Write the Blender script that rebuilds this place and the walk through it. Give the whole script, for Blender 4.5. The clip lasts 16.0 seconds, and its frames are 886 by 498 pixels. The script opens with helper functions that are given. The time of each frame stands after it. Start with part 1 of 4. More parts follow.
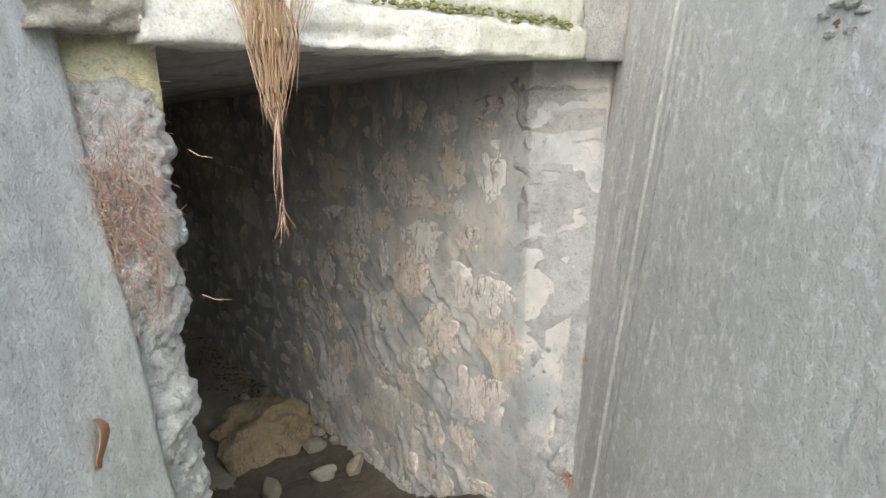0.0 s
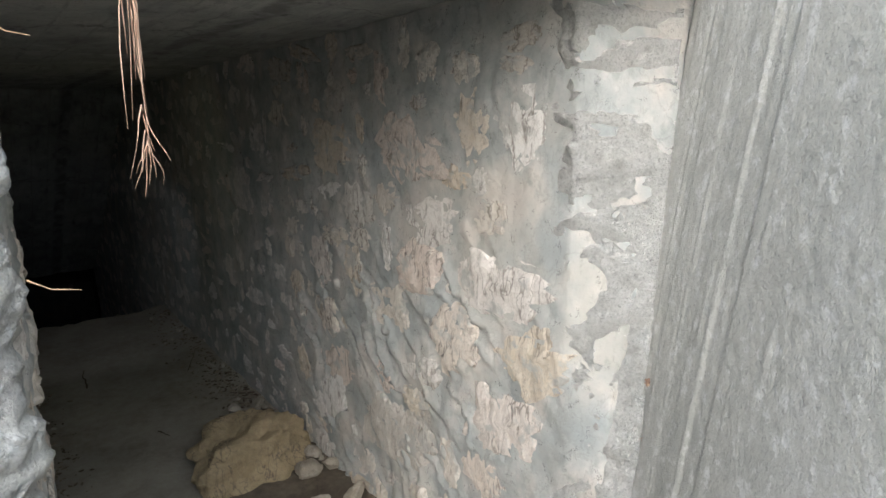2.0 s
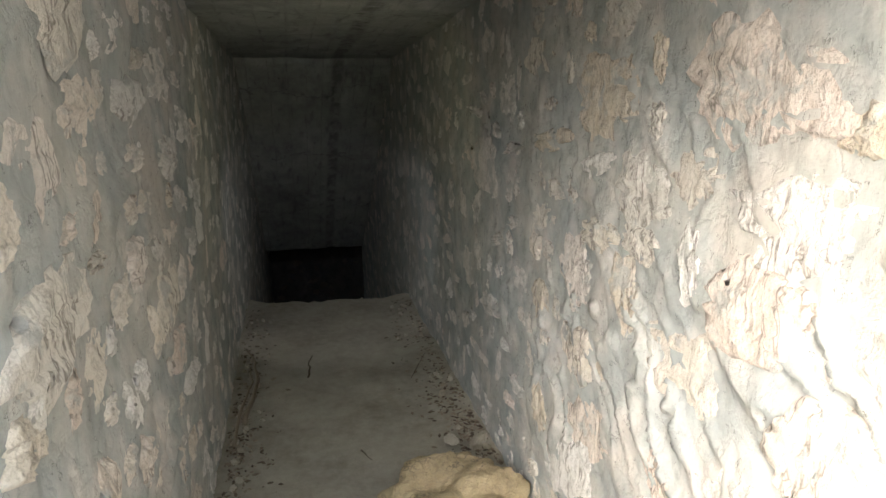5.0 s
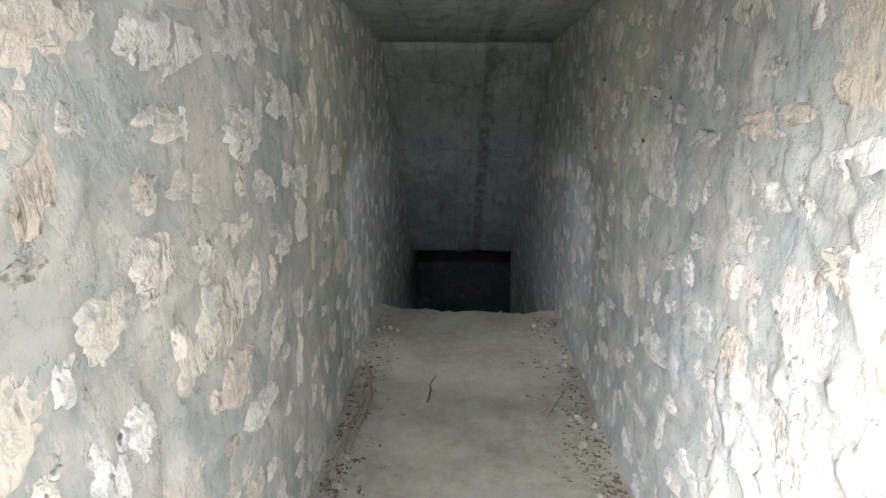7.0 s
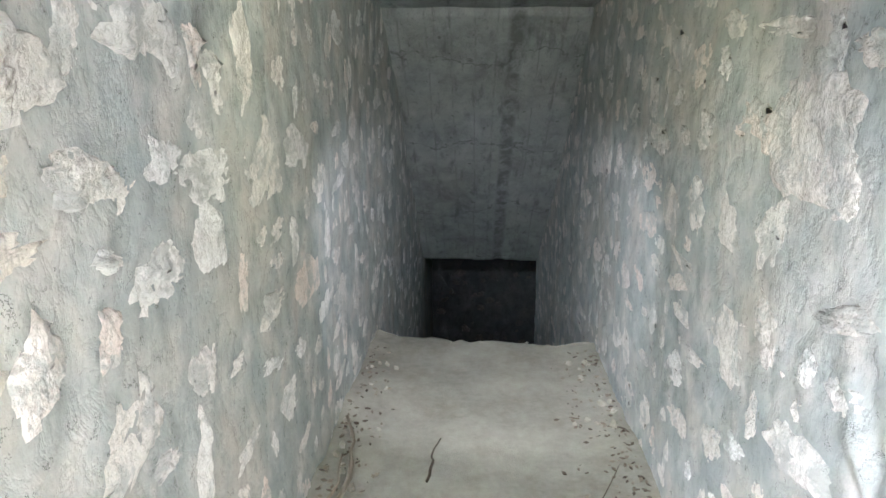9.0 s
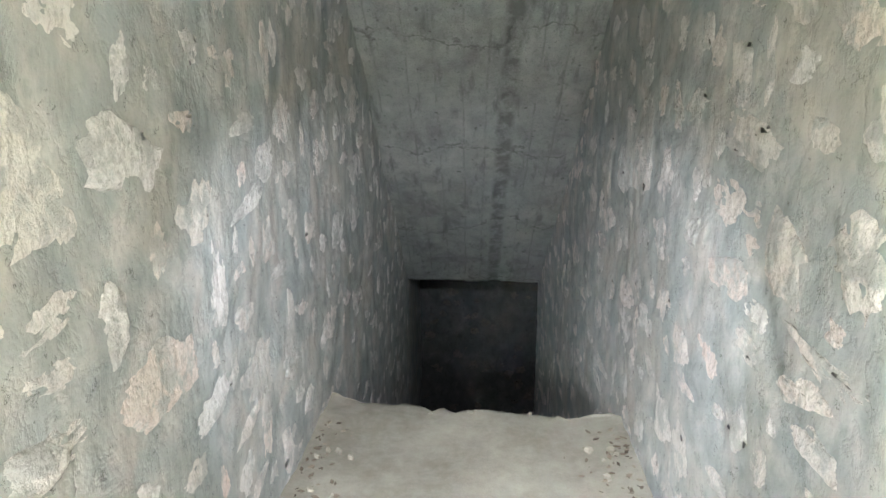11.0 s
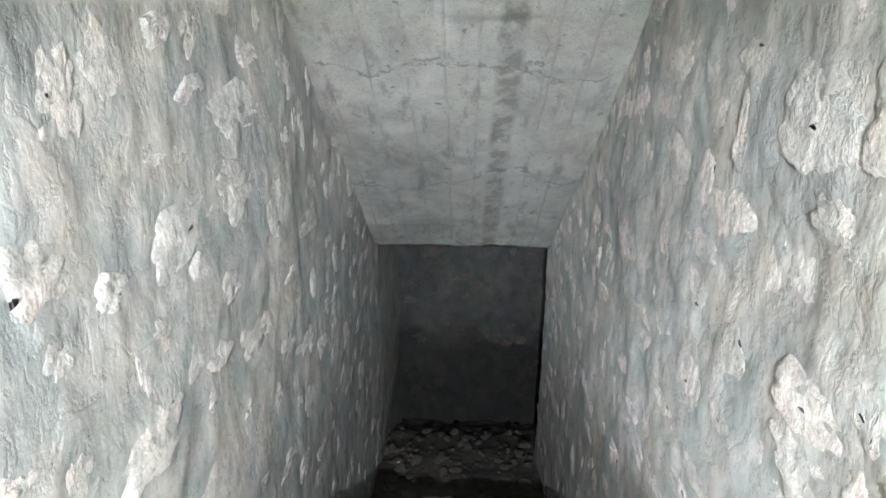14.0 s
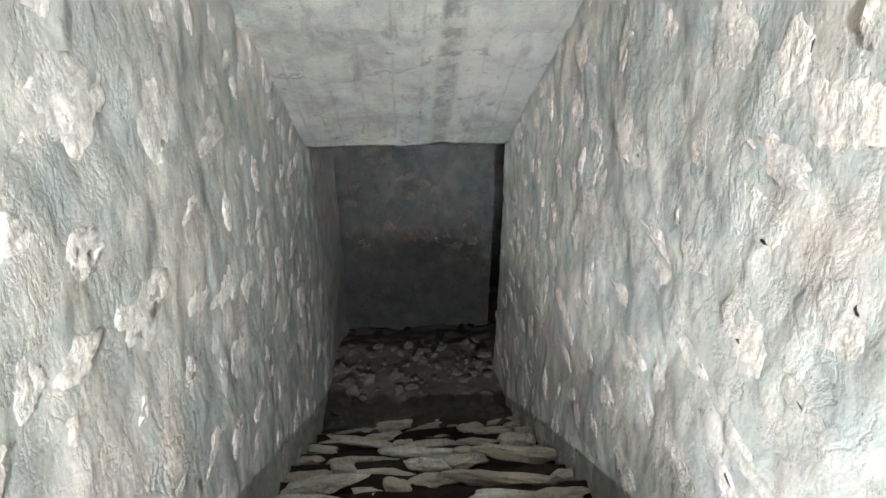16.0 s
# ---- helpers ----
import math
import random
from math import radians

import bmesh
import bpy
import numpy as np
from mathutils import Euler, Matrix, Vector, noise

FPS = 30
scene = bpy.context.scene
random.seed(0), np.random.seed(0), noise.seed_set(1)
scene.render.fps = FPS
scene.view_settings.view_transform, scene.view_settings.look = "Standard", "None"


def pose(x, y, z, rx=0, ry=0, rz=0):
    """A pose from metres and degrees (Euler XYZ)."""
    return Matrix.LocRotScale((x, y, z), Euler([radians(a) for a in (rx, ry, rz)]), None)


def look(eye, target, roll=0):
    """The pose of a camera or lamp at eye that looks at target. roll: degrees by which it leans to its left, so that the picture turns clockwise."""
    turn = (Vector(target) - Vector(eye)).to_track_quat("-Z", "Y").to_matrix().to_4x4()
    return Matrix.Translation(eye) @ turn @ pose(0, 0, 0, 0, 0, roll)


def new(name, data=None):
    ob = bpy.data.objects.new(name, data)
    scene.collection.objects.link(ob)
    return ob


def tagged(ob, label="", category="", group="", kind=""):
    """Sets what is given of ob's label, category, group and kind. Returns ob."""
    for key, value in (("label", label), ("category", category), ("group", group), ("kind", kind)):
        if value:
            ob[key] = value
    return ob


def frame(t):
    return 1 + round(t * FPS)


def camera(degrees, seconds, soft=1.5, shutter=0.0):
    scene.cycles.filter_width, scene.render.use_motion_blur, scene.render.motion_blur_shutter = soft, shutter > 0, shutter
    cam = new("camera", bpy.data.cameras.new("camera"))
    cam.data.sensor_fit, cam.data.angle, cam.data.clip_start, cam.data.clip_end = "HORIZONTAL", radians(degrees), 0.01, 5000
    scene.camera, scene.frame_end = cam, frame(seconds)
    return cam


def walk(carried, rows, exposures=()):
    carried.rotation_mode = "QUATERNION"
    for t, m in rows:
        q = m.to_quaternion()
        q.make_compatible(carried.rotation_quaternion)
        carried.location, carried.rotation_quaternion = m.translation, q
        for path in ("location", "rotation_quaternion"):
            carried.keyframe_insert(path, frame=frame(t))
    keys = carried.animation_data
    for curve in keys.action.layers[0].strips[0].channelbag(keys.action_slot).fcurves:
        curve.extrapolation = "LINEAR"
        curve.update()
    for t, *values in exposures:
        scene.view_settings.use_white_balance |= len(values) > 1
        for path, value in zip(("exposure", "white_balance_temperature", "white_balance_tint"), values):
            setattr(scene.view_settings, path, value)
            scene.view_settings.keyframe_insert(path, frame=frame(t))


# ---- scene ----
cam = camera(69.7, 16.0)
METRES, EYE, TILT, LEAN, TURN = 6.6, 1.5, -14.5, 0.0, -40.7
ROWS = [
    (0.0, 0.0, 0.0, 0.0, -0.0, 0.0, -0.0),
    (0.5, 0.0097, 0.0183, -0.0001, 0.36, 0.01, 0.0),
    (1.0, 0.0118, 0.0459, -0.0083, 1.45, 0.03, -0.3),
    (1.5, 0.0065, 0.0768, -0.0081, 2.03, 0.02, -0.45),
    (2.0, 0.0056, 0.099, -0.0089, 2.36, 0.01, -0.58),
    (2.5, 0.011, 0.1287, -0.0079, 4.71, -0.12, -0.96),
    (3.0, 0.011, 0.1493, -0.0052, 10.77, -0.35, -2.36),
    (3.5, 0.0035, 0.1755, -0.006, 16.18, -0.62, -3.82),
    (4.0, -0.009, 0.2042, -0.0056, 20.43, -0.99, -4.95),
    (4.5, -0.018, 0.2259, -0.0068, 23.01, -1.24, -5.58),
    (5.0, -0.025, 0.2599, -0.0053, 26.43, -1.66, -6.37),
    (7.5, -0.0863, 0.3734, -0.0015, 42.3, -3.6, -10.02),
    (8.0, -0.1117, 0.4034, -0.0022, 42.57, -3.61, -10.03),
    (8.5, -0.1293, 0.4296, -0.001, 42.69, -3.58, -10.04),
    (9.0, -0.1535, 0.4618, 0.0045, 42.78, -3.65, -10.04),
    (11.5, -0.2743, 0.6126, 0.0297, 42.49, -3.3, -10.16),
    (12.0, -0.3069, 0.6474, 0.0368, 42.18, -3.3, -10.06),
    (12.5, -0.3294, 0.6773, 0.0374, 41.2, -3.08, -9.85),
    (13.0, -0.3515, 0.7117, 0.0419, 41.05, -4.2, -9.85),
    (13.5, -0.3744, 0.739, 0.0447, 41.55, -7.78, -9.97),
    (14.0, -0.4028, 0.7643, 0.0497, 41.73, -10.4, -9.97),
    (14.5, -0.4264, 0.7862, 0.0528, 41.54, -12.8, -9.99),
    (15.0, -0.4435, 0.8086, 0.0523, 41.13, -14.54, -9.83),
    (15.5, -0.4564, 0.8211, 0.0482, 39.59, -17.47, -9.51),
    (16.0, -0.4668, 0.8266, 0.0451, 35.57, -19.53, -8.65),
]
EXPOSURES = [(0.0, 0.85, 5900, 10), (1.5, 1.0, 5850, 10), (3.0, 1.15, 5700, 10), (4.0, 1.95, 6000, 10), (5.0, 2.85, 6150, 10), (6.3, 3.7, 5800, 10), (7.5, 4.75, 5500, 10), (9.0, 5.35, 5450, 10),
             (11.5, 6.1, 5700, 10), (12.5, 6.5, 5700, 10), (13.5, 7.1, 5700, 10), (14.5, 7.55, 5750, 10), (16.0, 8.0, 5950, 10)]
walk(cam, [(t, pose(0, 0, EYE, TILT, LEAN, TURN) @ pose(METRES * x, METRES * y, METRES * z, 90 + pitch, roll, yaw)) for t, x, y, z, yaw, pitch, roll in ROWS],
     EXPOSURES)

# ---- world, sun, torch ----
world = bpy.data.worlds.new("world")
scene.world = world
world.use_nodes = True
wn = world.node_tree.nodes
sky = wn.new("ShaderNodeTexSky")
sky.sky_type, sky.sun_disc = "NISHITA", False
sky.sun_elevation, sky.sun_rotation = radians(32), radians(224)
sky.dust_density, sky.air_density = 4.0, 1.0
wn["Background"].inputs["Strength"].default_value = 0.15
world.node_tree.links.new(sky.outputs[0], wn["Background"].inputs["Color"])

sun = new("sun", bpy.data.lights.new("sun", "SUN"))
sun.data.energy, sun.data.angle, sun.data.color = 1.9, radians(80), (0.98, 0.995, 0.89)
sun.matrix_world = look((0, 0, 0), (0.25, 0.56, -0.78))

# the walker's hand torch, as it is half way along the passage: a white beam and its dim yellowish spill
TORCH = (1.18, 4.15, 1.05)
beam = new("torch_beam", bpy.data.lights.new("torch_beam", "SPOT"))
beam.data.energy, beam.data.color = 2.8, (1.0, 0.955, 0.93)
beam.data.spot_size, beam.data.spot_blend, beam.data.shadow_soft_size = radians(2 * 28), 0.42, 0.012
beam.matrix_world = look(TORCH, (1.18, 4.15 + 0.848, 1.05 - 0.530))
spill = new("torch_spill", bpy.data.lights.new("torch_spill", "SPOT"))
spill.data.energy, spill.data.color = 0.27, (0.97, 0.88, 0.42)
spill.data.spot_size, spill.data.spot_blend, spill.data.shadow_soft_size = radians(150), 0.6, 0.012
spill.matrix_world = look(TORCH, (1.18, 4.15 + 0.72, 1.05 - 0.35))


# ---- materials ----
def tree(name):
    m = bpy.data.materials.new(name)
    m.use_nodes = True
    nt = m.node_tree
    return m, nt.nodes, nt.links, nt.nodes["Principled BSDF"]


def noise_tex(n, l, co, scale, detail=6.0, rough=0.6, stretch=None, dist=0.0):
    src = co
    if stretch:
        mp = n.new("ShaderNodeMapping")
        mp.inputs["Scale"].default_value = stretch
        l.new(co, mp.inputs[0])
        src = mp.outputs[0]
    t = n.new("ShaderNodeTexNoise")
    for key, v in (("Scale", scale), ("Detail", detail), ("Roughness", rough), ("Distortion", dist)):
        t.inputs[key].default_value = v
    l.new(src, t.inputs["Vector"])
    return t.outputs["Fac"]


def ramp(n, l, fac, stops):
    r = n.new("ShaderNodeValToRGB")
    e = r.color_ramp.elements
    while len(e) < len(stops):
        e.new(0.5)
    for el, (p, c) in zip(e, stops):
        el.position, el.color = p, (*c, 1) if len(c) == 3 else c
    l.new(fac, r.inputs[0])
    return r.outputs["Color"]


def mix(n, l, fac, a, b, kind="MIX"):
    x = n.new("ShaderNodeMix")
    x.data_type, x.blend_type = "RGBA", kind
    for v, s in ((fac, 0), (a, 6), (b, 7)):
        if isinstance(v, (int, float)):
            x.inputs[s].default_value = v
        elif isinstance(v, tuple):
            x.inputs[s].default_value = (*v, 1)
        else:
            l.new(v, x.inputs[s])
    return x.outputs[2]


def bump(n, l, heights, bsdf):
    last = None
    for h, strength, dist in heights:
        b = n.new("ShaderNodeBump")
        b.inputs["Strength"].default_value, b.inputs["Distance"].default_value = strength, dist
        l.new(h, b.inputs["Height"])
        if last:
            l.new(last, b.inputs["Normal"])
        last = b.outputs[0]
    l.new(last, bsdf.inputs["Normal"])


def coords(n, kind="Object"):
    return n.new("ShaderNodeTexCoord").outputs[kind]


def world_pos(n):
    return n.new("ShaderNodeNewGeometry").outputs["Position"]


def mat_mortar(name="mortar", dim=1.0):
    m, n, l, b = tree(name)
    co = world_pos(n)
    big = noise_tex(n, l, co, 2.4, 4, 0.55, None, 0.4)
    patch = noise_tex(n, l, co, 7.0, 6, 0.6, (1, 1, 0.85), 0.15)
    mid = noise_tex(n, l, co, 15.0, 4, 0.55, (1, 1.15, 0.7), 0.2)
    fine = noise_tex(n, l, co, 90.0, 5, 0.7)
    crack = noise_tex(n, l, co, 17.0, 5, 0.7, (1, 1.2, 0.8), 0.1)
    where = noise_tex(n, l, co, 22.0, 2, 0.5)
    tint = noise_tex(n, l, co, 4.3, 3, 0.5, (1.1, 1.0, 0.8), 0.3)
    c = ramp(n, l, patch, [(0.30, (0.32, 0.335, 0.33)), (0.43, (0.39, 0.41, 0.405)), (0.52, (0.45, 0.465, 0.455)), (0.60, (0.53, 0.53, 0.51)), (0.69, (0.67, 0.65, 0.62))])
    c = mix(n, l, ramp(n, l, big, [(0.48, (0, 0, 0)), (0.64, (0.45, 0.45, 0.45))]), c, (0.55, 0.515, 0.45))
    c = mix(n, l, ramp(n, l, tint, [(0.53, (0, 0, 0)), (0.66, (0.5, 0.5, 0.5))]), c, (0.35, 0.39, 0.405))
    c = mix(n, l, ramp(n, l, tint, [(0.32, (0.5, 0.5, 0.5)), (0.45, (0, 0, 0))]), c, (0.58, 0.525, 0.48))
    c = mix(n, l, ramp(n, l, mid, [(0.32, (0.38, 0.38, 0.38)), (0.43, (0, 0, 0))]), c, (0.22, 0.245, 0.23))
    c = mix(n, l, ramp(n, l, fine, [(0.32, (0.22, 0.22, 0.22)), (0.45, (0, 0, 0))]), c, (0.22, 0.22, 0.21))
    line = ramp(n, l, crack, [(0.484, (0, 0, 0)), (0.495, (0.95, 0.95, 0.95)), (0.506, (0, 0, 0))])
    line = mix(n, l, 1.0, line, ramp(n, l, where, [(0.58, (0, 0, 0)), (0.62, (1, 1, 1))]), "MULTIPLY")
    c = mix(n, l, line, c, (0.05, 0.045, 0.04))
    seam = noise_tex(n, l, co, 6.5, 6, 0.62, (1.0, 1.1, 0.9), 0.3)
    groove = ramp(n, l, seam, [(0.455, (1, 1, 1)), (0.497, (0, 0, 0)), (0.503, (0, 0, 0)), (0.53, (1, 1, 1))])
    c = mix(n, l, ramp(n, l, seam, [(0.484, (0, 0, 0)), (0.5, (0.22, 0.22, 0.22)), (0.512, (0, 0, 0))]), c, (0.16, 0.15, 0.135))
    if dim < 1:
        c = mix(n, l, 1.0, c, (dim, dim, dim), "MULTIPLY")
    l.new(c, b.inputs["Base Color"])
    b.inputs["Roughness"].default_value, b.inputs["Specular IOR Level"].default_value = 0.95, 0.25
    bump(n, l, [(groove, 0.20, 0.010), (patch, 0.28, 0.03), (mid, 0.36, 0.012), (fine, 0.25, 0.004)], b)
    return m


def mat_stone(name, tones, streak=1.0, limed=0.0, grooves=0.3):
    m, n, l, b = tree(name)
    co = coords(n)
    pos = world_pos(n)
    rnd = n.new("ShaderNodeObjectInfo").outputs["Random"]
    base = ramp(n, l, rnd, [(i / max(1, len(tones) - 1), t) for i, t in enumerate(tones)])
    grain = noise_tex(n, l, pos, 26.0, 8, 0.68, (1, 1, 0.75 * streak), 0.3)
    fine = noise_tex(n, l, pos, 130.0, 4, 0.7)
    crack = noise_tex(n, l, pos, 14.0, 6, 0.6, (1.5, 1.5, 0.6 * streak), 0.5)
    c = mix(n, l, 0.45, base, ramp(n, l, grain, [(0.3, (0.36, 0.34, 0.32)), (0.5, (0.5, 0.5, 0.5)), (0.72, (0.66, 0.66, 0.65))]), "OVERLAY")
    c = mix(n, l, ramp(n, l, fine, [(0.32, (0.3, 0.3, 0.3)), (0.46, (0, 0, 0))]), c, (0.30, 0.27, 0.23))
    c = mix(n, l, ramp(n, l, crack, [(0.465, (0, 0, 0)), (0.492, (0.32, 0.32, 0.32)), (0.52, (0, 0, 0))]), c, (0.22, 0.19, 0.16))
    groove = noise_tex(n, l, pos, 20.0, 3, 0.55, (1, 1, 0.16))
    where = noise_tex(n, l, pos, 5.0, 1, 0.5)
    cut = mix(n, l, 1.0, ramp(n, l, groove, [(0.45, (0, 0, 0)), (0.485, (grooves, grooves, grooves)), (0.52, (0, 0, 0))]), ramp(n, l, where, [(0.46, (0.1, 0.1, 0.1)), (0.56, (1, 1, 1))]), "MULTIPLY")
    c = mix(n, l, cut, c, (0.17, 0.145, 0.12))
    if limed:
        smear = noise_tex(n, l, pos, 9.0, 6, 0.65, None, 0.3)
        c = mix(n, l, ramp(n, l, smear, [(0.56 - limed * 0.2, (0, 0, 0)), (0.64 - limed * 0.2, (0.85, 0.85, 0.85))]), c, (0.50, 0.505, 0.485))
    l.new(c, b.inputs["Base Color"])
    b.inputs["Roughness"].default_value, b.inputs["Specular IOR Level"].default_value = 0.97, 0.2
    bump(n, l, [(groove, 0.8 * grooves, 0.02), (crack, 0.3, 0.02), (grain, 0.7, 0.018), (fine, 0.6, 0.004)], b)
    return m


def mat_concrete(name, lo, mid_c, hi, boards=False, green=0.0, dark_below=None, rough=1.0):
    m, n, l, b = tree(name)
    co = world_pos(n)
    big = noise_tex(n, l, co, 1.6, 6, 0.62)
    mid = noise_tex(n, l, co, 9.0, 8, 0.7)
    fine = noise_tex(n, l, co, 120.0, 4, 0.75)
    drip = noise_tex(n, l, co, 5.0, 2, 0.5, (1, 1, 0.2))
    agg = noise_tex(n, l, co, 24.0, 4, 0.7)
    c = ramp(n, l, mix(n, l, 0.5, big, mid), [(0.36, lo), (0.5, mid_c), (0.66, hi)])
    c = mix(n, l, ramp(n, l, drip, [(0.52, (0, 0, 0)), (0.7, (0.35, 0.35, 0.35))]), c, tuple(min(0.8, v * 1.25) for v in hi))
    c = mix(n, l, ramp(n, l, drip, [(0.3, (0.2, 0.2, 0.2)), (0.42, (0, 0, 0))]), c, tuple(v * 0.7 for v in lo))
    if green:
        g = noise_tex(n, l, co, 3.2, 6, 0.65)
        c = mix(n, l, ramp(n, l, g, [(0.48, (0, 0, 0)), (0.66, (green, green, green))]), c, (0.36, 0.40, 0.20))
    if boards:
        sep = n.new("ShaderNodeSeparateXYZ")
        l.new(co, sep.inputs[0])
        wob = n.new("ShaderNodeMath")
        wob.operation = "MULTIPLY_ADD"
        l.new(big, wob.inputs[0])
        wob.inputs[1].default_value = 0.06
        l.new(sep.outputs["X"], wob.inputs[2])
        half = n.new("ShaderNodeMath")
        half.operation = "MULTIPLY"
        half.inputs[1].default_value = 0.5
        l.new(wob.outputs[0], half.inputs[0])
        strip = ramp(n, l, half.outputs[0], [(0.685, (0, 0, 0)), (0.70, (1, 1, 1)), (0.735, (1, 1, 1)), (0.75, (0, 0, 0))])
        gate = ramp(n, l, mid, [(0.42, (0, 0, 0)), (0.55, (0.75, 0.75, 0.75))])
        c = mix(n, l, mix(n, l, 1.0, strip, gate, "MULTIPLY"), c, (0.13, 0.135, 0.125))
        dark, off = (0.7, 0.7, 0.7), (0, 0, 0)
        seams = ramp(n, l, half.outputs[0], [(p + q, k) for p in (0.335, 0.425, 0.505, 0.585, 0.655, 0.80, 0.87) for q, k in ((-0.004, off), (0.0, dark), (0.004, off))])
        c = mix(n, l, mix(n, l, 1.0, seams, ramp(n, l, mid, [(0.44, off), (0.56, (1, 1, 1))]), "MULTIPLY"), c, (0.15, 0.155, 0.145))
        lift = n.new("ShaderNodeMath")
        lift.operation = "MULTIPLY_ADD"
        l.new(sep.outputs["Y"], lift.inputs[0])
        lift.inputs[1].default_value = 1.22
        l.new(big, lift.inputs[2])
        fr = n.new("ShaderNodeMath")
        fr.operation = "FRACT"
        l.new(lift.outputs[0], fr.inputs[0])
        cross = ramp(n, l, fr.outputs[0], [(0.48, off), (0.497, dark), (0.505, dark), (0.515, off)])
        c = mix(n, l, mix(n, l, 1.0, cross, ramp(n, l, mid, [(0.42, off), (0.52, (1, 1, 1))]), "MULTIPLY"), c, (0.13, 0.135, 0.125))
        mould = noise_tex(n, l, co, 5.0, 7, 0.68, (2.6, 0.7, 0.7), 0.2)
        c = mix(n, l, ramp(n, l, mould, [(0.54, (0, 0, 0)), (0.68, (0.6, 0.6, 0.6))]), c, (0.10, 0.11, 0.105))
        spot = noise_tex(n, l, co, 16.0, 2, 0.5)
        c = mix(n, l, ramp(n, l, spot, [(0.70, (0, 0, 0)), (0.76, (0.7, 0.7, 0.7))]), c, (0.10, 0.10, 0.095))
    if dark_below is not None:
        sep = n.new("ShaderNodeSeparateXYZ")
        l.new(co, sep.inputs[0])
        add = n.new("ShaderNodeMath")
        add.operation = "MULTIPLY_ADD"
        l.new(big, add.inputs[0])
        add.inputs[1].default_value = 0.10
        l.new(sep.outputs["Z"], add.inputs[2])
        fac = ramp(n, l, add.outputs[0], [(dark_below - 0.02, (0.42, 0.42, 0.42)), (dark_below, (0, 0, 0))])
        c = mix(n, l, fac, c, (0.29, 0.295, 0.265))
    if not boards:
        c = mix(n, l, ramp(n, l, agg, [(0.54, (0, 0, 0)), (0.64, (0.5, 0.5, 0.5))]), c, tuple(min(0.8, v * 1.12) for v in hi))
        c = mix(n, l, ramp(n, l, agg, [(0.36, (0.5, 0.5, 0.5)), (0.45, (0, 0, 0))]), c, tuple(v * 0.8 for v in lo))
    runs = noise_tex(n, l, co, 13.0, 1, 0.5, (1, 1, 0.07))
    if not boards:
        c = mix(n, l, ramp(n, l, runs, [(0.70, (0, 0, 0)), (0.76, (0.4, 0.4, 0.4))]), c, tuple(min(0.8, v * 1.3) for v in hi))
    pit = noise_tex(n, l, co, 42.0, 5, 0.75)
    c = mix(n, l, ramp(n, l, pit, [(0.30, (0.75, 0.75, 0.75)), (0.40, (0, 0, 0))]), c, tuple(v * 0.45 for v in lo))
    c = mix(n, l, ramp(n, l, pit, [(0.62, (0, 0, 0)), (0.70, (0.5, 0.5, 0.5))]), c, tuple(min(0.8, v * 1.35) for v in hi))
    c = mix(n, l, ramp(n, l, fine, [(0.36, (0.45, 0.45, 0.45)), (0.48, (0, 0, 0))]), c, tuple(v * 0.55 for v in lo))
    l.new(c, b.inputs["Base Color"])
    b.inputs["Roughness"].default_value = 0.86
    soft = 0.35 if boards else 1.0
    bump(n, l, [(mid, 0.5 * soft, 0.02 * rough), (pit, 0.8 * soft, 0.009 * rough), (fine, 0.9 * soft, 0.006 * rough)], b)
    return m


def mat_ground(name, lo, mid_c, hi, rough_bump=0.5):
    m, n, l, b = tree(name)
    co = world_pos(n)
    big = noise_tex(n, l, co, 2.2, 6, 0.6)
    mid = noise_tex(n, l, co, 18.0, 7, 0.7)
    fine = noise_tex(n, l, co, 220.0, 3, 0.7)
    c = ramp(n, l, mix(n, l, 0.45, big, mid), [(0.34, lo), (0.5, mid_c), (0.64, hi)])
    c = mix(n, l, ramp(n, l, fine, [(0.35, (0.35, 0.35, 0.35)), (0.5, (0, 0, 0))]), c, lo)
    l.new(c, b.inputs["Base Color"])
    b.inputs["Roughness"].default_value = 0.95
    bump(n, l, [(mid, rough_bump, 0.02), (fine, 0.5, 0.003)], b)
    return m


def mat_plain(name, a, c2, scale=30.0, rough=0.8):
    m, n, l, b = tree(name)
    co = coords(n)
    rnd = n.new("ShaderNodeNewGeometry").outputs["Random Per Island"]
    t = noise_tex(n, l, co, scale, 5, 0.6)
    l.new(ramp(n, l, mix(n, l, 0.5, t, rnd), [(0.25, a), (0.75, c2)]), b.inputs["Base Color"])
    b.inputs["Roughness"].default_value = rough
    bump(n, l, [(t, 0.3, 0.004)], b)
    return m


MORTAR = mat_mortar()
# soiled mortar; the torchlight lost with distance is darkened into its colour
MORTAR_SHADED = mat_mortar("shaded_mortar", 0.16)
STONE = mat_stone("limestone", [(0.78, 0.75, 0.70), (0.66, 0.59, 0.49), (0.76, 0.72, 0.65), (0.72, 0.64, 0.58), (0.83, 0.82, 0.80), (0.60, 0.57, 0.52), (0.68, 0.64, 0.58), (0.80, 0.77, 0.72)], 1.0, 0.08, 0.75)
STONE_PALE = mat_stone("chalky_limestone", [(0.82, 0.81, 0.79), (0.78, 0.74, 0.70), (0.85, 0.84, 0.83), (0.74, 0.70, 0.66), (0.80, 0.77, 0.73), (0.80, 0.71, 0.66)], 1.0, 0.36, 0.25)
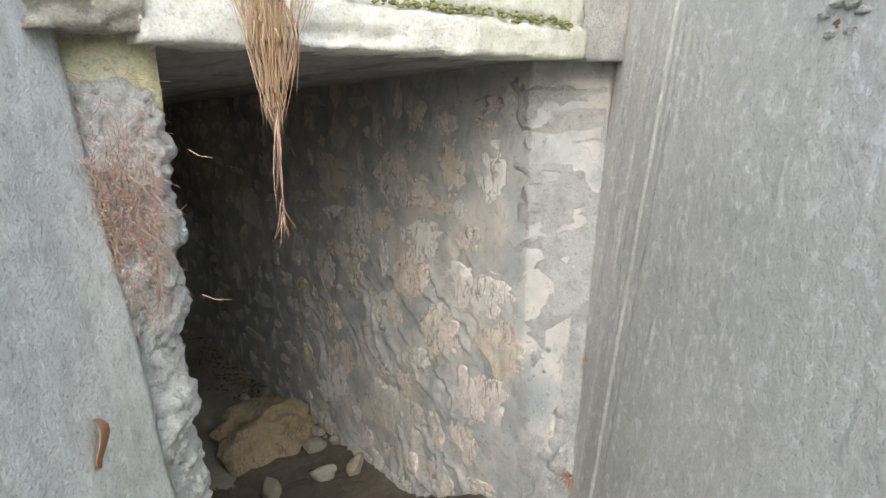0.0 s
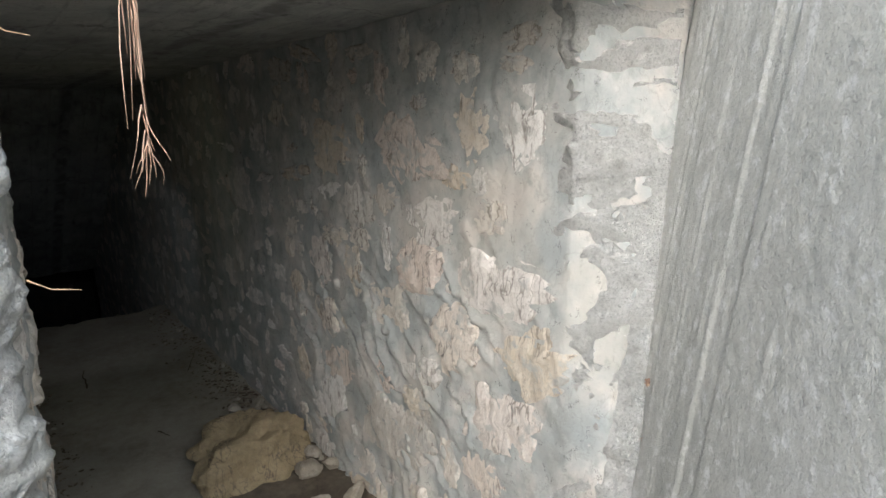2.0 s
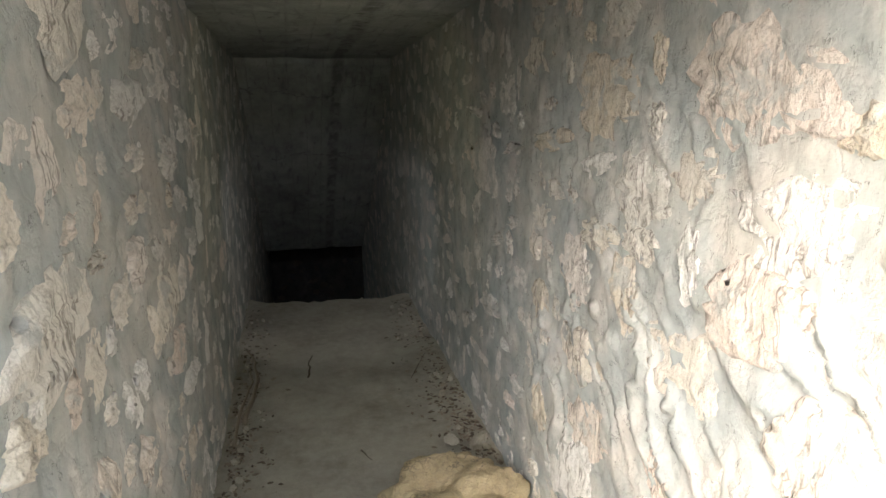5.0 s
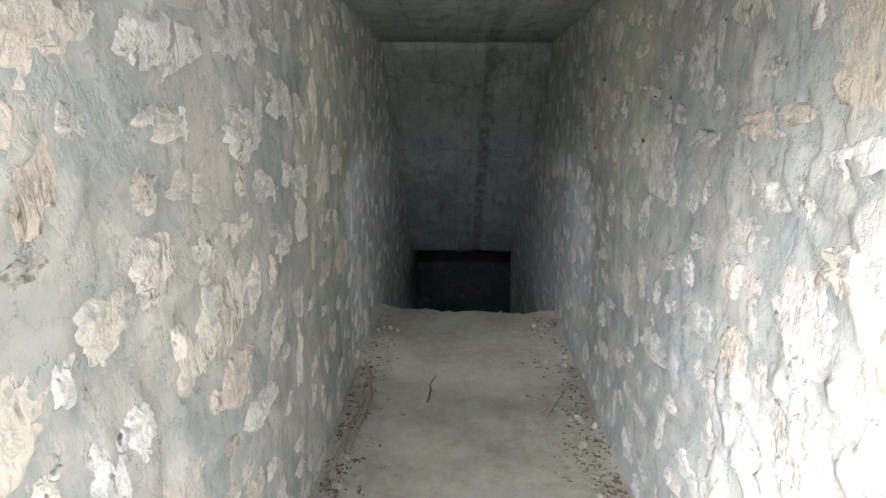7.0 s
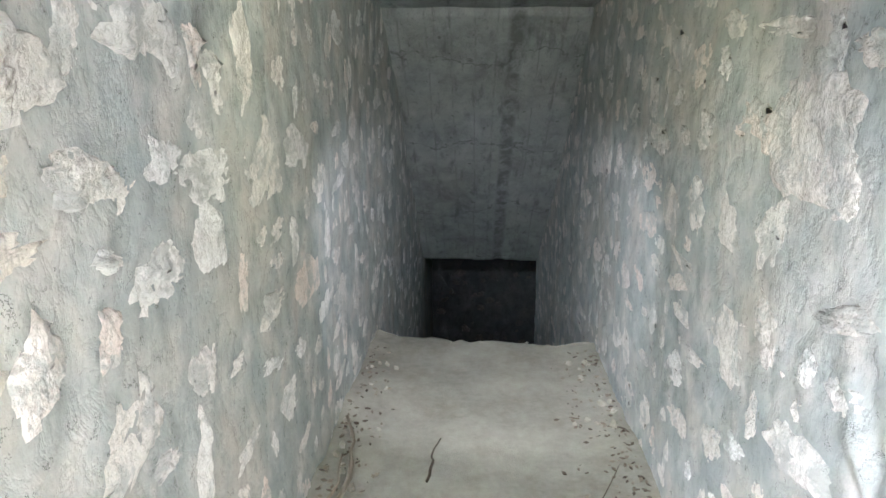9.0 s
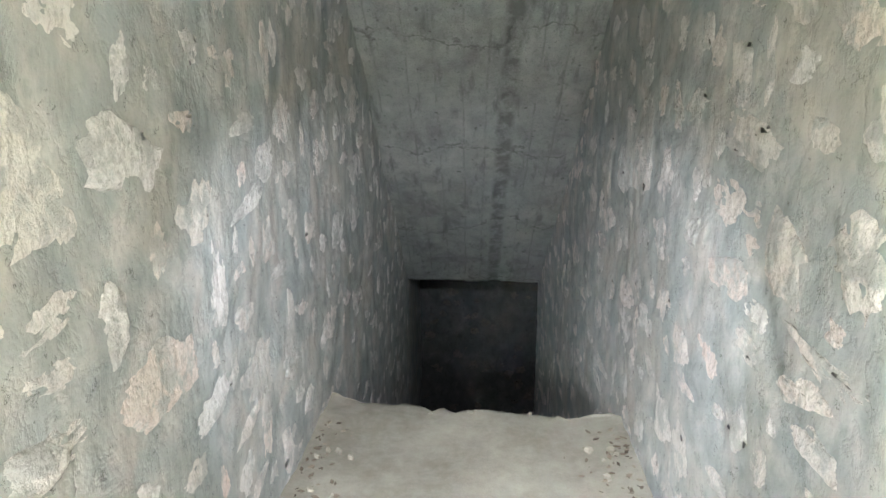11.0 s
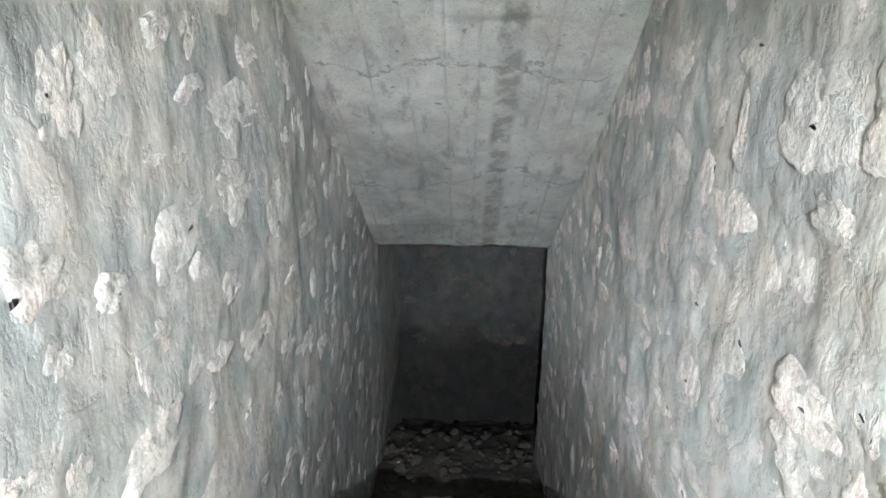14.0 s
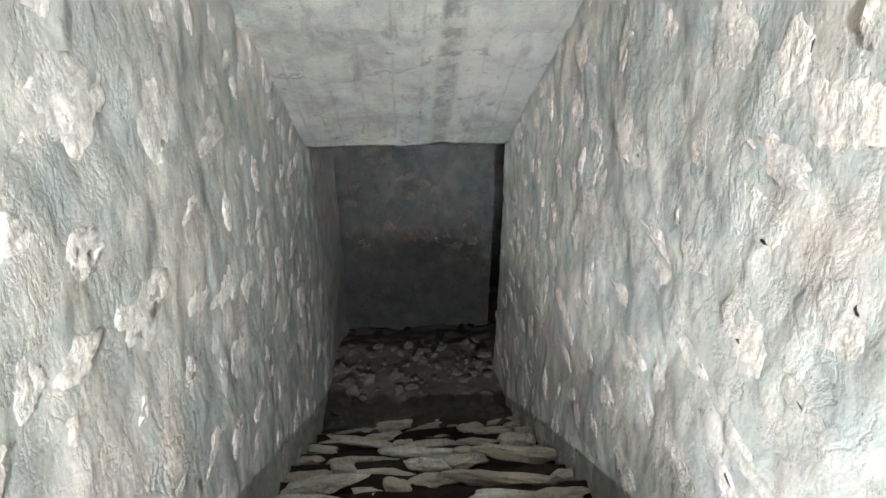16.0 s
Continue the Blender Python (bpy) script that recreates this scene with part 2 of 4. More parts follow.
STONE_LIMED = mat_stone("mortar_smeared_limestone", [(0.76, 0.74, 0.70), (0.74, 0.69, 0.65), (0.82, 0.81, 0.79), (0.70, 0.68, 0.65), (0.79, 0.73, 0.69), (0.82, 0.81, 0.79), (0.80, 0.72, 0.67)], 1.0, 0.46, 0.10)
# back-wall stones, tones lowered to stand for weak torchlight so far down
STONE_SHADED = mat_stone("shaded_stone", [(0.075, 0.072, 0.064), (0.09, 0.085, 0.072), (0.06, 0.06, 0.057), (0.12, 0.11, 0.097)])
# dusty landing stones, with the floor edge's shadow put into their tones
STONE_DUSTY_SHADED = mat_stone("shaded_dusty_stone", [(0.12, 0.112, 0.10), (0.14, 0.13, 0.115), (0.105, 0.098, 0.087), (0.16, 0.148, 0.132)], 2.0)
RUBBLE = mat_stone("rubble_stone", [(0.74, 0.71, 0.65), (0.68, 0.61, 0.50), (0.78, 0.76, 0.72), (0.66, 0.61, 0.54)], 2.0)
BOULDER = mat_stone("ochre_stone", [(0.44, 0.35, 0.21), (0.50, 0.41, 0.26)], 2.5, 0.0, 0.8)
PEBBLE = mat_stone("pale_pebble", [(0.42, 0.38, 0.31), (0.50, 0.46, 0.39), (0.36, 0.32, 0.25)], 2.5)
CONCRETE = mat_concrete("board_marked_concrete", (0.54, 0.55, 0.525), (0.70, 0.70, 0.665), (0.80, 0.795, 0.76), dark_below=1.03, rough=0.55)
CONCRETE_L = mat_concrete("mossy_concrete", (0.46, 0.475, 0.44), (0.59, 0.605, 0.56), (0.70, 0.71, 0.665), green=0.22)
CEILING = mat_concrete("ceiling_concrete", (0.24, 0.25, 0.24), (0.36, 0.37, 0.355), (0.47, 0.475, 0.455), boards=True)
BROKEN = mat_concrete("broken_concrete", (0.46, 0.45, 0.43), (0.62, 0.61, 0.58), (0.76, 0.75, 0.73), green=0.12, rough=2.2)
PLASTER = mat_concrete("rough_lime_plaster", (0.52, 0.53, 0.515), (0.66, 0.665, 0.645), (0.79, 0.785, 0.77), rough=2.6)
YELLOWED = mat_concrete("yellowed_limewash", (0.46, 0.45, 0.26), (0.62, 0.60, 0.38), (0.74, 0.71, 0.50), green=0.2)
CRUMBLED = mat_concrete("crumbled_concrete", (0.30, 0.27, 0.21), (0.48, 0.44, 0.36), (0.66, 0.63, 0.55), green=0.15, rough=2.5)
LIMEWASH = mat_concrete("limewash", (0.52, 0.53, 0.42), (0.68, 0.68, 0.60), (0.80, 0.79, 0.74), green=0.30)
SAND = mat_ground("sandy_floor", (0.23, 0.21, 0.168), (0.34, 0.315, 0.26), (0.41, 0.385, 0.325), 0.25)
# landing dust, darkened in colour where the floor's edge would shadow it
DUST_SHADED = mat_ground("shaded_stone_dust", (0.07, 0.064, 0.058), (0.11, 0.102, 0.09), (0.15, 0.14, 0.127), 0.9)
# near-black tread earth: the shadows between the slabs are painted in
SHADED_EARTH = mat_ground("shaded_earth", (0.018, 0.012, 0.01), (0.032, 0.022, 0.018), (0.055, 0.04, 0.032), 0.9)
EARTH = mat_ground("earth", (0.08, 0.065, 0.05), (0.14, 0.115, 0.085), (0.22, 0.185, 0.14), 0.9)
STRAW = mat_plain("dry_straw", (0.44, 0.28, 0.16), (0.66, 0.50, 0.33), 12.0, 0.7)
NEEDLE = mat_plain("dry_needles", (0.38, 0.22, 0.15), (0.66, 0.48, 0.36), 12.0, 0.7)
TWIG = mat_plain("dead_twig", (0.06, 0.045, 0.03), (0.16, 0.12, 0.085), 40.0, 0.85)
ROOT = mat_plain("pale_root", (0.22, 0.18, 0.13), (0.36, 0.31, 0.24), 40.0, 0.85)
LITTER = mat_plain("leaf_litter", (0.07, 0.05, 0.035), (0.30, 0.25, 0.19), 30.0, 0.9)
LEAF = mat_plain("brown_leaf", (0.36, 0.17, 0.09), (0.50, 0.28, 0.17), 20.0, 0.6)
RUST = mat_plain("rusty_steel", (0.12, 0.07, 0.045), (0.26, 0.17, 0.11), 60.0, 0.8)


# ---- building helpers ----
def mesh_from(name, verts, faces, material, smooth=True):
    me = bpy.data.meshes.new(name)
    me.from_pydata([tuple(v) for v in verts], [], faces)
    me.materials.append(material)
    if smooth:
        me.shade_smooth()
    me.update()
    return me


def part(name, me, parent=None, label="", m=None):
    ob = new(name, me)
    if m is not None:
        ob.matrix_basis = m
    if parent is not None:
        ob.parent = parent
    if label:
        ob["label"] = label
    return ob


def fbm(x, y, z, octaves=4):
    return noise.fractal(Vector((x, y, z)), 0.9, 2.1, octaves)


def slab(name, us, vs, front, back, material):
    """A solid sheet: front(u, v) over the grid us x vs, closed at the rim to back(u, v)."""
    nu, nv = len(us), len(vs)
    verts = [front(u, v) for u in us for v in vs]
    faces = [(i * nv + j, (i + 1) * nv + j, (i + 1) * nv + j + 1, i * nv + j + 1) for i in range(nu - 1) for j in range(nv - 1)]
    rim = [(i, 0) for i in range(nu)] + [(nu - 1, j) for j in range(1, nv)] + [(i, nv - 1) for i in range(nu - 2, -1, -1)] + [(0, j) for j in range(nv - 2, 0, -1)]
    k = len(verts)
    verts += [back(us[i], vs[j]) for i, j in rim]
    for a in range(len(rim)):
        c = (a + 1) % len(rim)
        ia, ic = rim[a][0] * nv + rim[a][1], rim[c][0] * nv + rim[c][1]
        faces.append((ic, ia, k + a, k + c))
    faces.append(tuple(range(k + len(rim) - 1, k - 1, -1)))
    me = mesh_from(name, verts, faces, material)
    bm = bmesh.new()
    bm.from_mesh(me)
    bmesh.ops.recalc_face_normals(bm, faces=bm.faces)
    bm.to_mesh(me)
    bm.free()
    return me


def steps_of(a, b, d):
    return list(np.linspace(a, b, max(2, int(round((b - a) / d)) + 1)))


def rock(name, seed, material, sub=3, jag=0.25, squash=(1, 1, 1), facets=7, smooth=True):
    """An angular stone of about unit size: a ball cut by random planes, then roughened."""
    rng = random.Random(seed)
    bm = bmesh.new()
    bmesh.ops.create_icosphere(bm, subdivisions=sub, radius=0.5)
    planes = [(Vector((rng.gauss(0, 1), rng.gauss(0, 1), rng.gauss(0, 1))).normalized(), rng.uniform(0.27, 0.42)) for _ in range(facets)]
    for v in bm.verts:
        for nrm, d in planes:
            over = v.co.dot(nrm) - d
            if over > 0:
                v.co -= nrm * over * 0.92
        p = v.co * 2.2
        v.co += v.co.normalized() * jag * 0.22 * fbm(p.x + seed * 7.3, p.y, p.z, 4)
        v.co = Vector((v.co.x * squash[0], v.co.y * squash[1], v.co.z * squash[2]))
    me = bpy.data.meshes.new(name)
    bm.to_mesh(me)
    bm.free()
    me.materials.append(material)
    if smooth:
        me.shade_smooth()
    return me


def face_stone(name, seed, material, trim=(0.30, 0.50)):
    """A wall stone's exposed face in the y-z plane, about 1 x 1, standing out along +x: a broken, ragged patch with a sharp rim that drops into the mortar."""
    rng = random.Random(seed)
    g = 15
    ph = [rng.uniform(0, 6.28) for _ in range(4)]
    cuts = [(rng.uniform(0, 6.28), rng.uniform(*trim)) for _ in range(6)]
    layer, tilt = rng.uniform(5, 10), rng.uniform(-0.5, 0.5)

    def outline(a):
        c, s_ = math.cos(a), math.sin(a)
        r = 0.60 + 0.20 * fbm(c * 1.3 + seed * 1.7, s_ * 1.3, ph[0], 2) + 0.13 * fbm(c * 4.5 + seed, s_ * 4.5, ph[1], 4)
        for q, d in cuts:
            k = math.cos(a - q)
            if k > 0.05:
                r = min(r, d / k * 1.08 + 0.03 * fbm(c * 6, s_ * 6 + seed, ph[2], 2))
        return max(0.2, r)

    verts = []
    for i in range(g):
        for j in range(g):
            p, q = i / (g - 1) * 2 - 1, j / (g - 1) * 2 - 1
            r = max(abs(p), abs(q))
            # square grid to disc, then out to the ragged outline
            m = math.hypot(p, q)
            a = math.atan2(q, p) if m > 1e-6 else 0.0
            rad = r * outline(a)
            p, q = rad * math.cos(a) + rng.uniform(-0.018, 0.018), rad * math.sin(a) + rng.uniform(-0.018, 0.018)
            chip = fbm(p * 5 + seed, q * 5, ph[1], 5)
            h = 1.25 - 2.5 * r ** 4 + 1.5 * chip + 0.4 * math.floor(1.6 * chip + 0.6 * math.sin(layer * (p + tilt * q) + ph[3])) + rng.uniform(-0.25, 0.25)
            if r < 0.55:
                h = max(h, 0.35 + 0.3 * chip)
            if r > 0.99:
                h = -4.0
            verts.append((h, p, q))
    faces = []
    for i in range(g - 1):
        for j in range(g - 1):
            a, b, c, d = i * g + j, (i + 1) * g + j, (i + 1) * g + j + 1, i * g + j + 1
            faces += [(a, b, c), (a, c, d)] if rng.random() < 0.5 else [(a, b, d), (b, c, d)]
    return mesh_from(name, verts, faces, material, smooth=True)


def tube(bm, pts, radii, sides=5):
    rings = []
    for i, p in enumerate(pts):
        d = (Vector(pts[min(i + 1, len(pts) - 1)]) - Vector(pts[max(i - 1, 0)])).normalized()
        q = d.to_track_quat("Z", "Y")
        rings.append([bm.verts.new(Vector(p) + q @ Vector((radii[i] * math.cos(2 * math.pi * s / sides), radii[i] * math.sin(2 * math.pi * s / sides), 0))) for s in range(sides)])
    for a, c in zip(rings, rings[1:]):
        for s in range(sides):
            bm.faces.new((a[s], a[(s + 1) % sides], c[(s + 1) % sides], c[s]))
    bm.faces.new(rings[0][::-1])
    bm.faces.new(rings[-1])


def mesh_bm(name, bm, material, smooth=True):
    me = bpy.data.meshes.new(name)
    bm.to_mesh(me)
    bm.free()
    me.materials.append(material)
    if smooth:
        me.shade_smooth()
    return me


# ---- plan ----
XL, XR = 0.54, 1.87          # faces of the passage walls
Y0, Y_EDGE, Y_BACK = 1.45, 6.56, 11.45
Y_TURN = 10.0                # where the passage opens into the lower chamber
Z_FLOOR, Z_LAND = -0.75, -2.95
Y_KINK, Z_KINK = 7.08, 1.222  # where the ceiling begins to go down with the stairs
SLOPE = 0.83
D = Vector((0.60, 0.80))     # way of the open trench outside
N = Vector((0.80, -0.60))


def trench(u, n, z):
    return (u * D.x + n * N.x, u * D.y + n * N.y, z)


# ---- passage walls of rubble masonry ----
def corner_y(z):
    return 1.40 + 0.10 * max(-0.5, z)


def splay(y, z):
    """The right-hand wall opens outwards to meet the battered wing wall."""
    t = min(1.25, max(0.0, (1.66 - y) / (1.66 - corner_y(z))))
    return max(0.0, 0.05 + 0.19 * z) * t ** 1.3


def wall_front(x, sign):
    def f(y, z):
        flake = min(1.0, max(0.0, (y - 5.6) / 1.2)) * (0.0022 * fbm(y * 15, z * 13, x + 13, 4) + 0.007 * max(0.0, fbm(y * 7, z * 6, x + 31, 5) - 0.1))
        if y < 4.6:
            near = min(1.0, max(0.0, (4.6 - y) / 1.2)) * (min(1.0, max(0.0, (y - 1.72) / 0.35)) if sign > 0 else 1.0)
            low = min(1.0, max(0.0, (0.95 - z) / 0.7)) if sign > 0 else 0.8
            bed = (y - z) * 5.5 + (y + z) * 0.8 + 1.5 * fbm(y * 2.1, z * 2.1, x + 21.0, 4)
            ledge = (bed - math.floor(bed)) ** 1.6
            patch = min(1.0, max(0.0, 0.45 + 1.5 * fbm(y * 3.0, z * 3.0, x + 41.0, 3)))
            flake += near * (0.25 + 0.75 * low) * (0.030 * ledge * patch + 0.006 * abs(fbm((y - z) * 20, (y + z) * 9, 23.0, 4)) - 0.008)
        d = flake + 0.016 * fbm(y * 1.1, z * 1.1, x * 3.1, 3) + 0.007 * fbm(y * 4.5, z * 3.6, x * 5 + 9, 4) + 0.0035 * fbm(y * 14, z * 13, x + 3, 4)
        narrow = 0.03 * min(1.0, max(0.0, (y - 6.3) / 1.2)) - 0.08 * min(1.0, max(0.0, (2.3 - y) / 0.45)) if sign < 0 else splay(y, z)
        return (x - sign * d + narrow, y, z)
    return f


front_l, front_r = wall_front(XL, -1), wall_front(XR, 1)
ys, zs = steps_of(Y0 + 0.30, Y_TURN + 0.12, 0.022), steps_of(-3.4, 1.62, 0.022)
wall_left = tagged(part("wall_left", slab("wall_left", ys, zs, front_l, lambda y, z: (XL - 0.45, y, z), MORTAR)),
                   "grey mortared rubble-stone wall of a narrow passage", "wall", kind="structure")
ys_r = steps_of(Y0 + 0.06, 3.7, 0.011) + steps_of(3.722, Y_TURN, 0.022)
wall_right = tagged(part("wall_right", slab("wall_right", ys_r, steps_of(-3.4, -0.8, 0.03) + steps_of(-0.787, 1.62, 0.013), front_r, lambda y, z: (XR + 0.45, y, z), MORTAR)),
                    "grey mortared rubble-stone wall with pale stones showing", "wall", kind="structure")


def plaster_front(t, z):
    y = corner_y(z) + t * (0.24 + 0.14 * fbm(z * 2.5, 1.0, 7.0, 4) + 0.05 * fbm(z * 12, 5.0, 7.0, 3))
    bed = z * 8.5 + y * 5.0 + 1.8 * fbm(y * 3, z * 3, 12.0, 4)
    chip = (bed - math.floor(bed)) ** 1.5 * min(1.0, max(0.0, 0.5 + 1.6 * fbm(y * 5, z * 4, 15.0, 3)))
    lump = 0.018 * fbm(y * 7, z * 6, 2.0, 6) + 0.022 * chip + 0.012 * abs(fbm(y * 19, z * 16, 9.0, 5)) + 0.006 * fbm(y * 34, z * 30, 6.0, 4)
    k = t ** 2.5
    return ((1 - k) * (XR + splay(y, z) - 0.009 - 1.4 * (lump - 0.014)) + k * (front_r(y, z)[0] + 0.003), y, z)


part("plaster", slab("plaster", list(np.linspace(0, 1, 36)), steps_of(-0.72, 1.60, 0.011), plaster_front, lambda t, z: (XR + 0.46, corner_y(z) + 0.03 + 0.22 * t, z), PLASTER), wall_right, "rough whitish broken plaster at the entrance edge")


def back_front(x, z):
    return (x, Y_BACK - 0.03 * fbm(x * 3, 4.0, z * 3, 4), z)


wall_back = tagged(part("wall_back", slab("wall_back", steps_of(0.3, 3.1, 0.04), steps_of(-4.4, -0.9, 0.04), back_front, lambda x, z: (x, Y_BACK + 0.35, z), MORTAR_SHADED)),
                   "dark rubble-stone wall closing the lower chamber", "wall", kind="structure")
tagged(part("wall_chamber_left", slab("wall_chamber_left", steps_of(Y_TURN + 0.13, Y_BACK + 0.02, 0.04), steps_of(-4.4, -0.9, 0.04),
                                      lambda y, z: (front_l(min(y, Y_TURN + 0.12), z)[0] - 0.004, y, z), lambda y, z: (0.15, y, z), MORTAR)),
       "grey mortared side wall of the lower chamber", "wall", kind="structure")
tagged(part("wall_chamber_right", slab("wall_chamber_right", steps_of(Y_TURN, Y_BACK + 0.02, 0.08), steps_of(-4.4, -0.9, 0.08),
                                       lambda y, z: (2.95 + 0.03 * fbm(y * 3, z * 3, 3.0, 4), y, z), lambda y, z: (3.2, y, z), MORTAR_SHADED)),
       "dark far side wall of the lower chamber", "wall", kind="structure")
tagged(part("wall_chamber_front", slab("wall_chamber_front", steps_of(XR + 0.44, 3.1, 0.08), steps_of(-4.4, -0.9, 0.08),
                                       lambda x, z: (x, Y_TURN + 0.02 * fbm(x * 3, z * 3, 5.0, 4), z), lambda x, z: (x, Y_TURN - 0.3, z), MORTAR_SHADED)),
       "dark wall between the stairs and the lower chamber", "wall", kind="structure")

# ---- ceiling ----
def ceil_front(x, y):
    z = 1.60 - 0.0625 * (y - Y0) + 0.008 * fbm(x * 2, y * 2, 1.0, 3) + 0.006 * fbm(x * 9, y * 9, 4.0, 3)
    return (x, y, z)


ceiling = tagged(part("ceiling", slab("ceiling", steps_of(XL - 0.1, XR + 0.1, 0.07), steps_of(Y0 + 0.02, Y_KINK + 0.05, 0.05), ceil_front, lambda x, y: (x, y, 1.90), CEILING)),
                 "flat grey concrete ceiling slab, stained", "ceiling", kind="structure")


def slope_front(x, s):
    y = Y_KINK + s
    board = 0.004 * ((int((x + 5) / 0.17) * 7) % 3 - 1)
    seam = -0.012 if (s * 1.0) % 0.82 < 0.03 else 0.0
    rib = 0.010 if 1.38 < x < 1.47 else 0.0
    return (x, y, Z_KINK - SLOPE * s + board + seam + rib + 0.006 * fbm(x * 3, y * 3, 2.0, 4))


S_END = 2.84
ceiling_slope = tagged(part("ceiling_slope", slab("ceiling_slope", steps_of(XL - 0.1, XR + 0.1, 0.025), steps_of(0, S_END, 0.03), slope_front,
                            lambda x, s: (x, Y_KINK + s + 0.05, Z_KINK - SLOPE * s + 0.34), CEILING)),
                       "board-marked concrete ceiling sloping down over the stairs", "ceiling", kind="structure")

Z_LOW = Z_KINK - SLOPE * S_END
tagged(part("ceiling_low", slab("ceiling_low", steps_of(0.2, 3.15, 0.07), steps_of(Y_KINK + S_END + 0.01, Y_BACK + 0.1, 0.05),
                                lambda x, y: (x, y, Z_LOW + 0.012 + 0.012 * fbm(x * 3, y * 3, 2.0, 4)), lambda x, y: (x, y, Z_LOW + 0.4), CEILING)),
       "flat concrete ceiling of the lower chamber", "ceiling", kind="structure")

# ---- floor of the passage ----
def floor_front(x, y):
    edge = Y_EDGE + 0.07 - 0.11 * (x - XL) / (XR - XL) + 0.035 * fbm(x * 5, 2.0, 0.0, 3) + 0.03 * fbm(x * 17, 5.0, 0.0, 3)
    yy = min(y, edge)
    side = min(abs(x - XL), abs(x - XR))
    z = Z_FLOOR + 0.012 * fbm(x * 3, y * 3, 0.0, 4) + 0.05 * max(0.0, 1 - side / 0.22) * (0.6 + 0.5 * fbm(x * 5, y * 4, 6.0, 3))
    if y < 2.6:
        z += 0.40 * (2.6 - y) * min(1.0, (2.6 - y) / 0.6)
    return (x, yy, z)


fl = slab("floor", steps_of(XL - 0.12, XR + 0.12, 0.018), steps_of(1.2, Y_EDGE + 0.12, 0.035), floor_front, lambda x, y: (x, min(y, Y_EDGE - 0.02), Z_FLOOR - 0.25), SAND)
floor = tagged(part("floor", fl), "trodden sandy floor ending in a broken edge above the stairs", "floor", kind="structure")

def soil_front(x, y):
    t = (y - 1.2) / 2.1
    yy = 1.2 + t * (2.15 + 0.3 * fbm(x * 3, 1.0, 4.0, 4) + 0.55 * (x - XL))
    p = floor_front(x, yy)
    return (x, yy, p[2] + 0.022 * (1 - t ** 3) + 0.022 * fbm(x * 7, yy * 7, 2.0, 5) * (1 - t) - 0.02 * t ** 6)


tagged(part("floor_soil", slab("floor_soil", steps_of(XL - 0.1, XR + 0.1, 0.03), steps_of(1.2, 3.3, 0.03), soil_front, lambda x, y: (x, y, Z_FLOOR - 0.2), EARTH)),
       "dark soil washed in over the sandy floor", "floor", kind="structure")

# ---- stairs under the rubble ----
stairs = tagged(new("stairs"), "broken concrete stairs going down, buried in rubble", "stairs", kind="structure")
N_STEPS, RISE, GOING = 11, 0.19, 0.24
for i in range(N_STEPS):
    y0, zt = Y_EDGE - 0.02 + i * GOING, Z_FLOOR - 0.02 - (i + 1) * RISE
    def top(x, y, zt=zt, y0=y0, i=i):
        return (x, y + (0.03 * fbm(x * 5, i * 3.0, 0, 3) if y > y0 + 0.1 else 0), zt + 0.012 * fbm(x * 6, y * 6, i, 3) - (0.02 if y > y0 + GOING - 0.03 else 0))
    part("step", slab("step", steps_of(XL - 0.1, XR + 0.1, 0.06), steps_of(y0, y0 + GOING + 0.02, 0.04), top, lambda x, y, zt=zt: (x, y, zt - 0.5), SHADED_EARTH), stairs)


def landing_z(x, y):
    """Rubble running down from the last step to a crest, then falling to the chamber's floor."""
    z = -2.84 - 0.31 * (y - 9.2) + 0.05 * fbm(x * 3, y * 3, 5.0, 5)
    return z if y < 10.42 else z - 0.28 * (y - 10.42)


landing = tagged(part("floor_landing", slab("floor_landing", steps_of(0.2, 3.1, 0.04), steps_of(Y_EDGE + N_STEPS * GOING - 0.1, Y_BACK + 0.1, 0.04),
                      lambda x, y: (x, y, landing_z(x, y)), lambda x, y: (x, y, -4.4), DUST_SHADED)),
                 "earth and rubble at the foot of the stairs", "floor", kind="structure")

# ---- open trench outside ----
def right_face(u, z):
    n = 0.79 + 0.10 * (z - 1.0)
    strip = [0.0, 0.0035, 0.001, 0.005, 0.0005, 0.003][int((u + 9 + 0.004 * fbm(z * 2, 1.0, 0, 2)) / 0.085) % 6] if u > 1.92 else 0.002
    ridge = -0.003 if (u + 9 + 0.01 * fbm(z * 2, u, 0, 2)) % 0.16 < 0.014 and u > 1.95 else 0.0
    fin = 0.0
    for k, seam in enumerate((0.95, 1.32, 1.62, 1.80, 1.90, 2.00, 2.09, 2.20, 2.30)):
        off = (u - seam - 0.006 * fbm(z * 1.7, k, 1.0, 3)) / 0.006
        if abs(off) < 3:
            fin -= 0.0045 * math.exp(-off * off) * min(1.0, max(0.0, 0.0 + 1.5 * fbm(z * 3.5, k * 5.0, 2.0, 3)))
    grit = (0.0006 + 0.0016 * min(1.0, max(0.0, 0.5 + 1.4 * fbm(u * 2.2, z * 1.6, 14.0, 3)))) * fbm(u * 38, z * 38, 4.0, 3)
    return trench(u, n + strip + ridge + fin + grit + 0.005 * fbm(u * 1.5, z * 1.0, 3.0, 2), z)


U_END = 2.52
trench_right = tagged(part("wall_trench_right", slab("wall_trench_right", steps_of(0.35, U_END, 0.0085), steps_of(-0.9, 2.35, 0.0085), right_face, lambda u, z: trench(u, 1.45, z), CONCRETE)),
                      "battered grey concrete wing wall with vertical board marks", "wall", kind="structure")


def left_face(u, z):
    n = -0.60 - 0.12 * (z - 1.0)
    return trench(u, n + 0.008 * fbm(u * 4, z * 3, 8.0, 4), z)


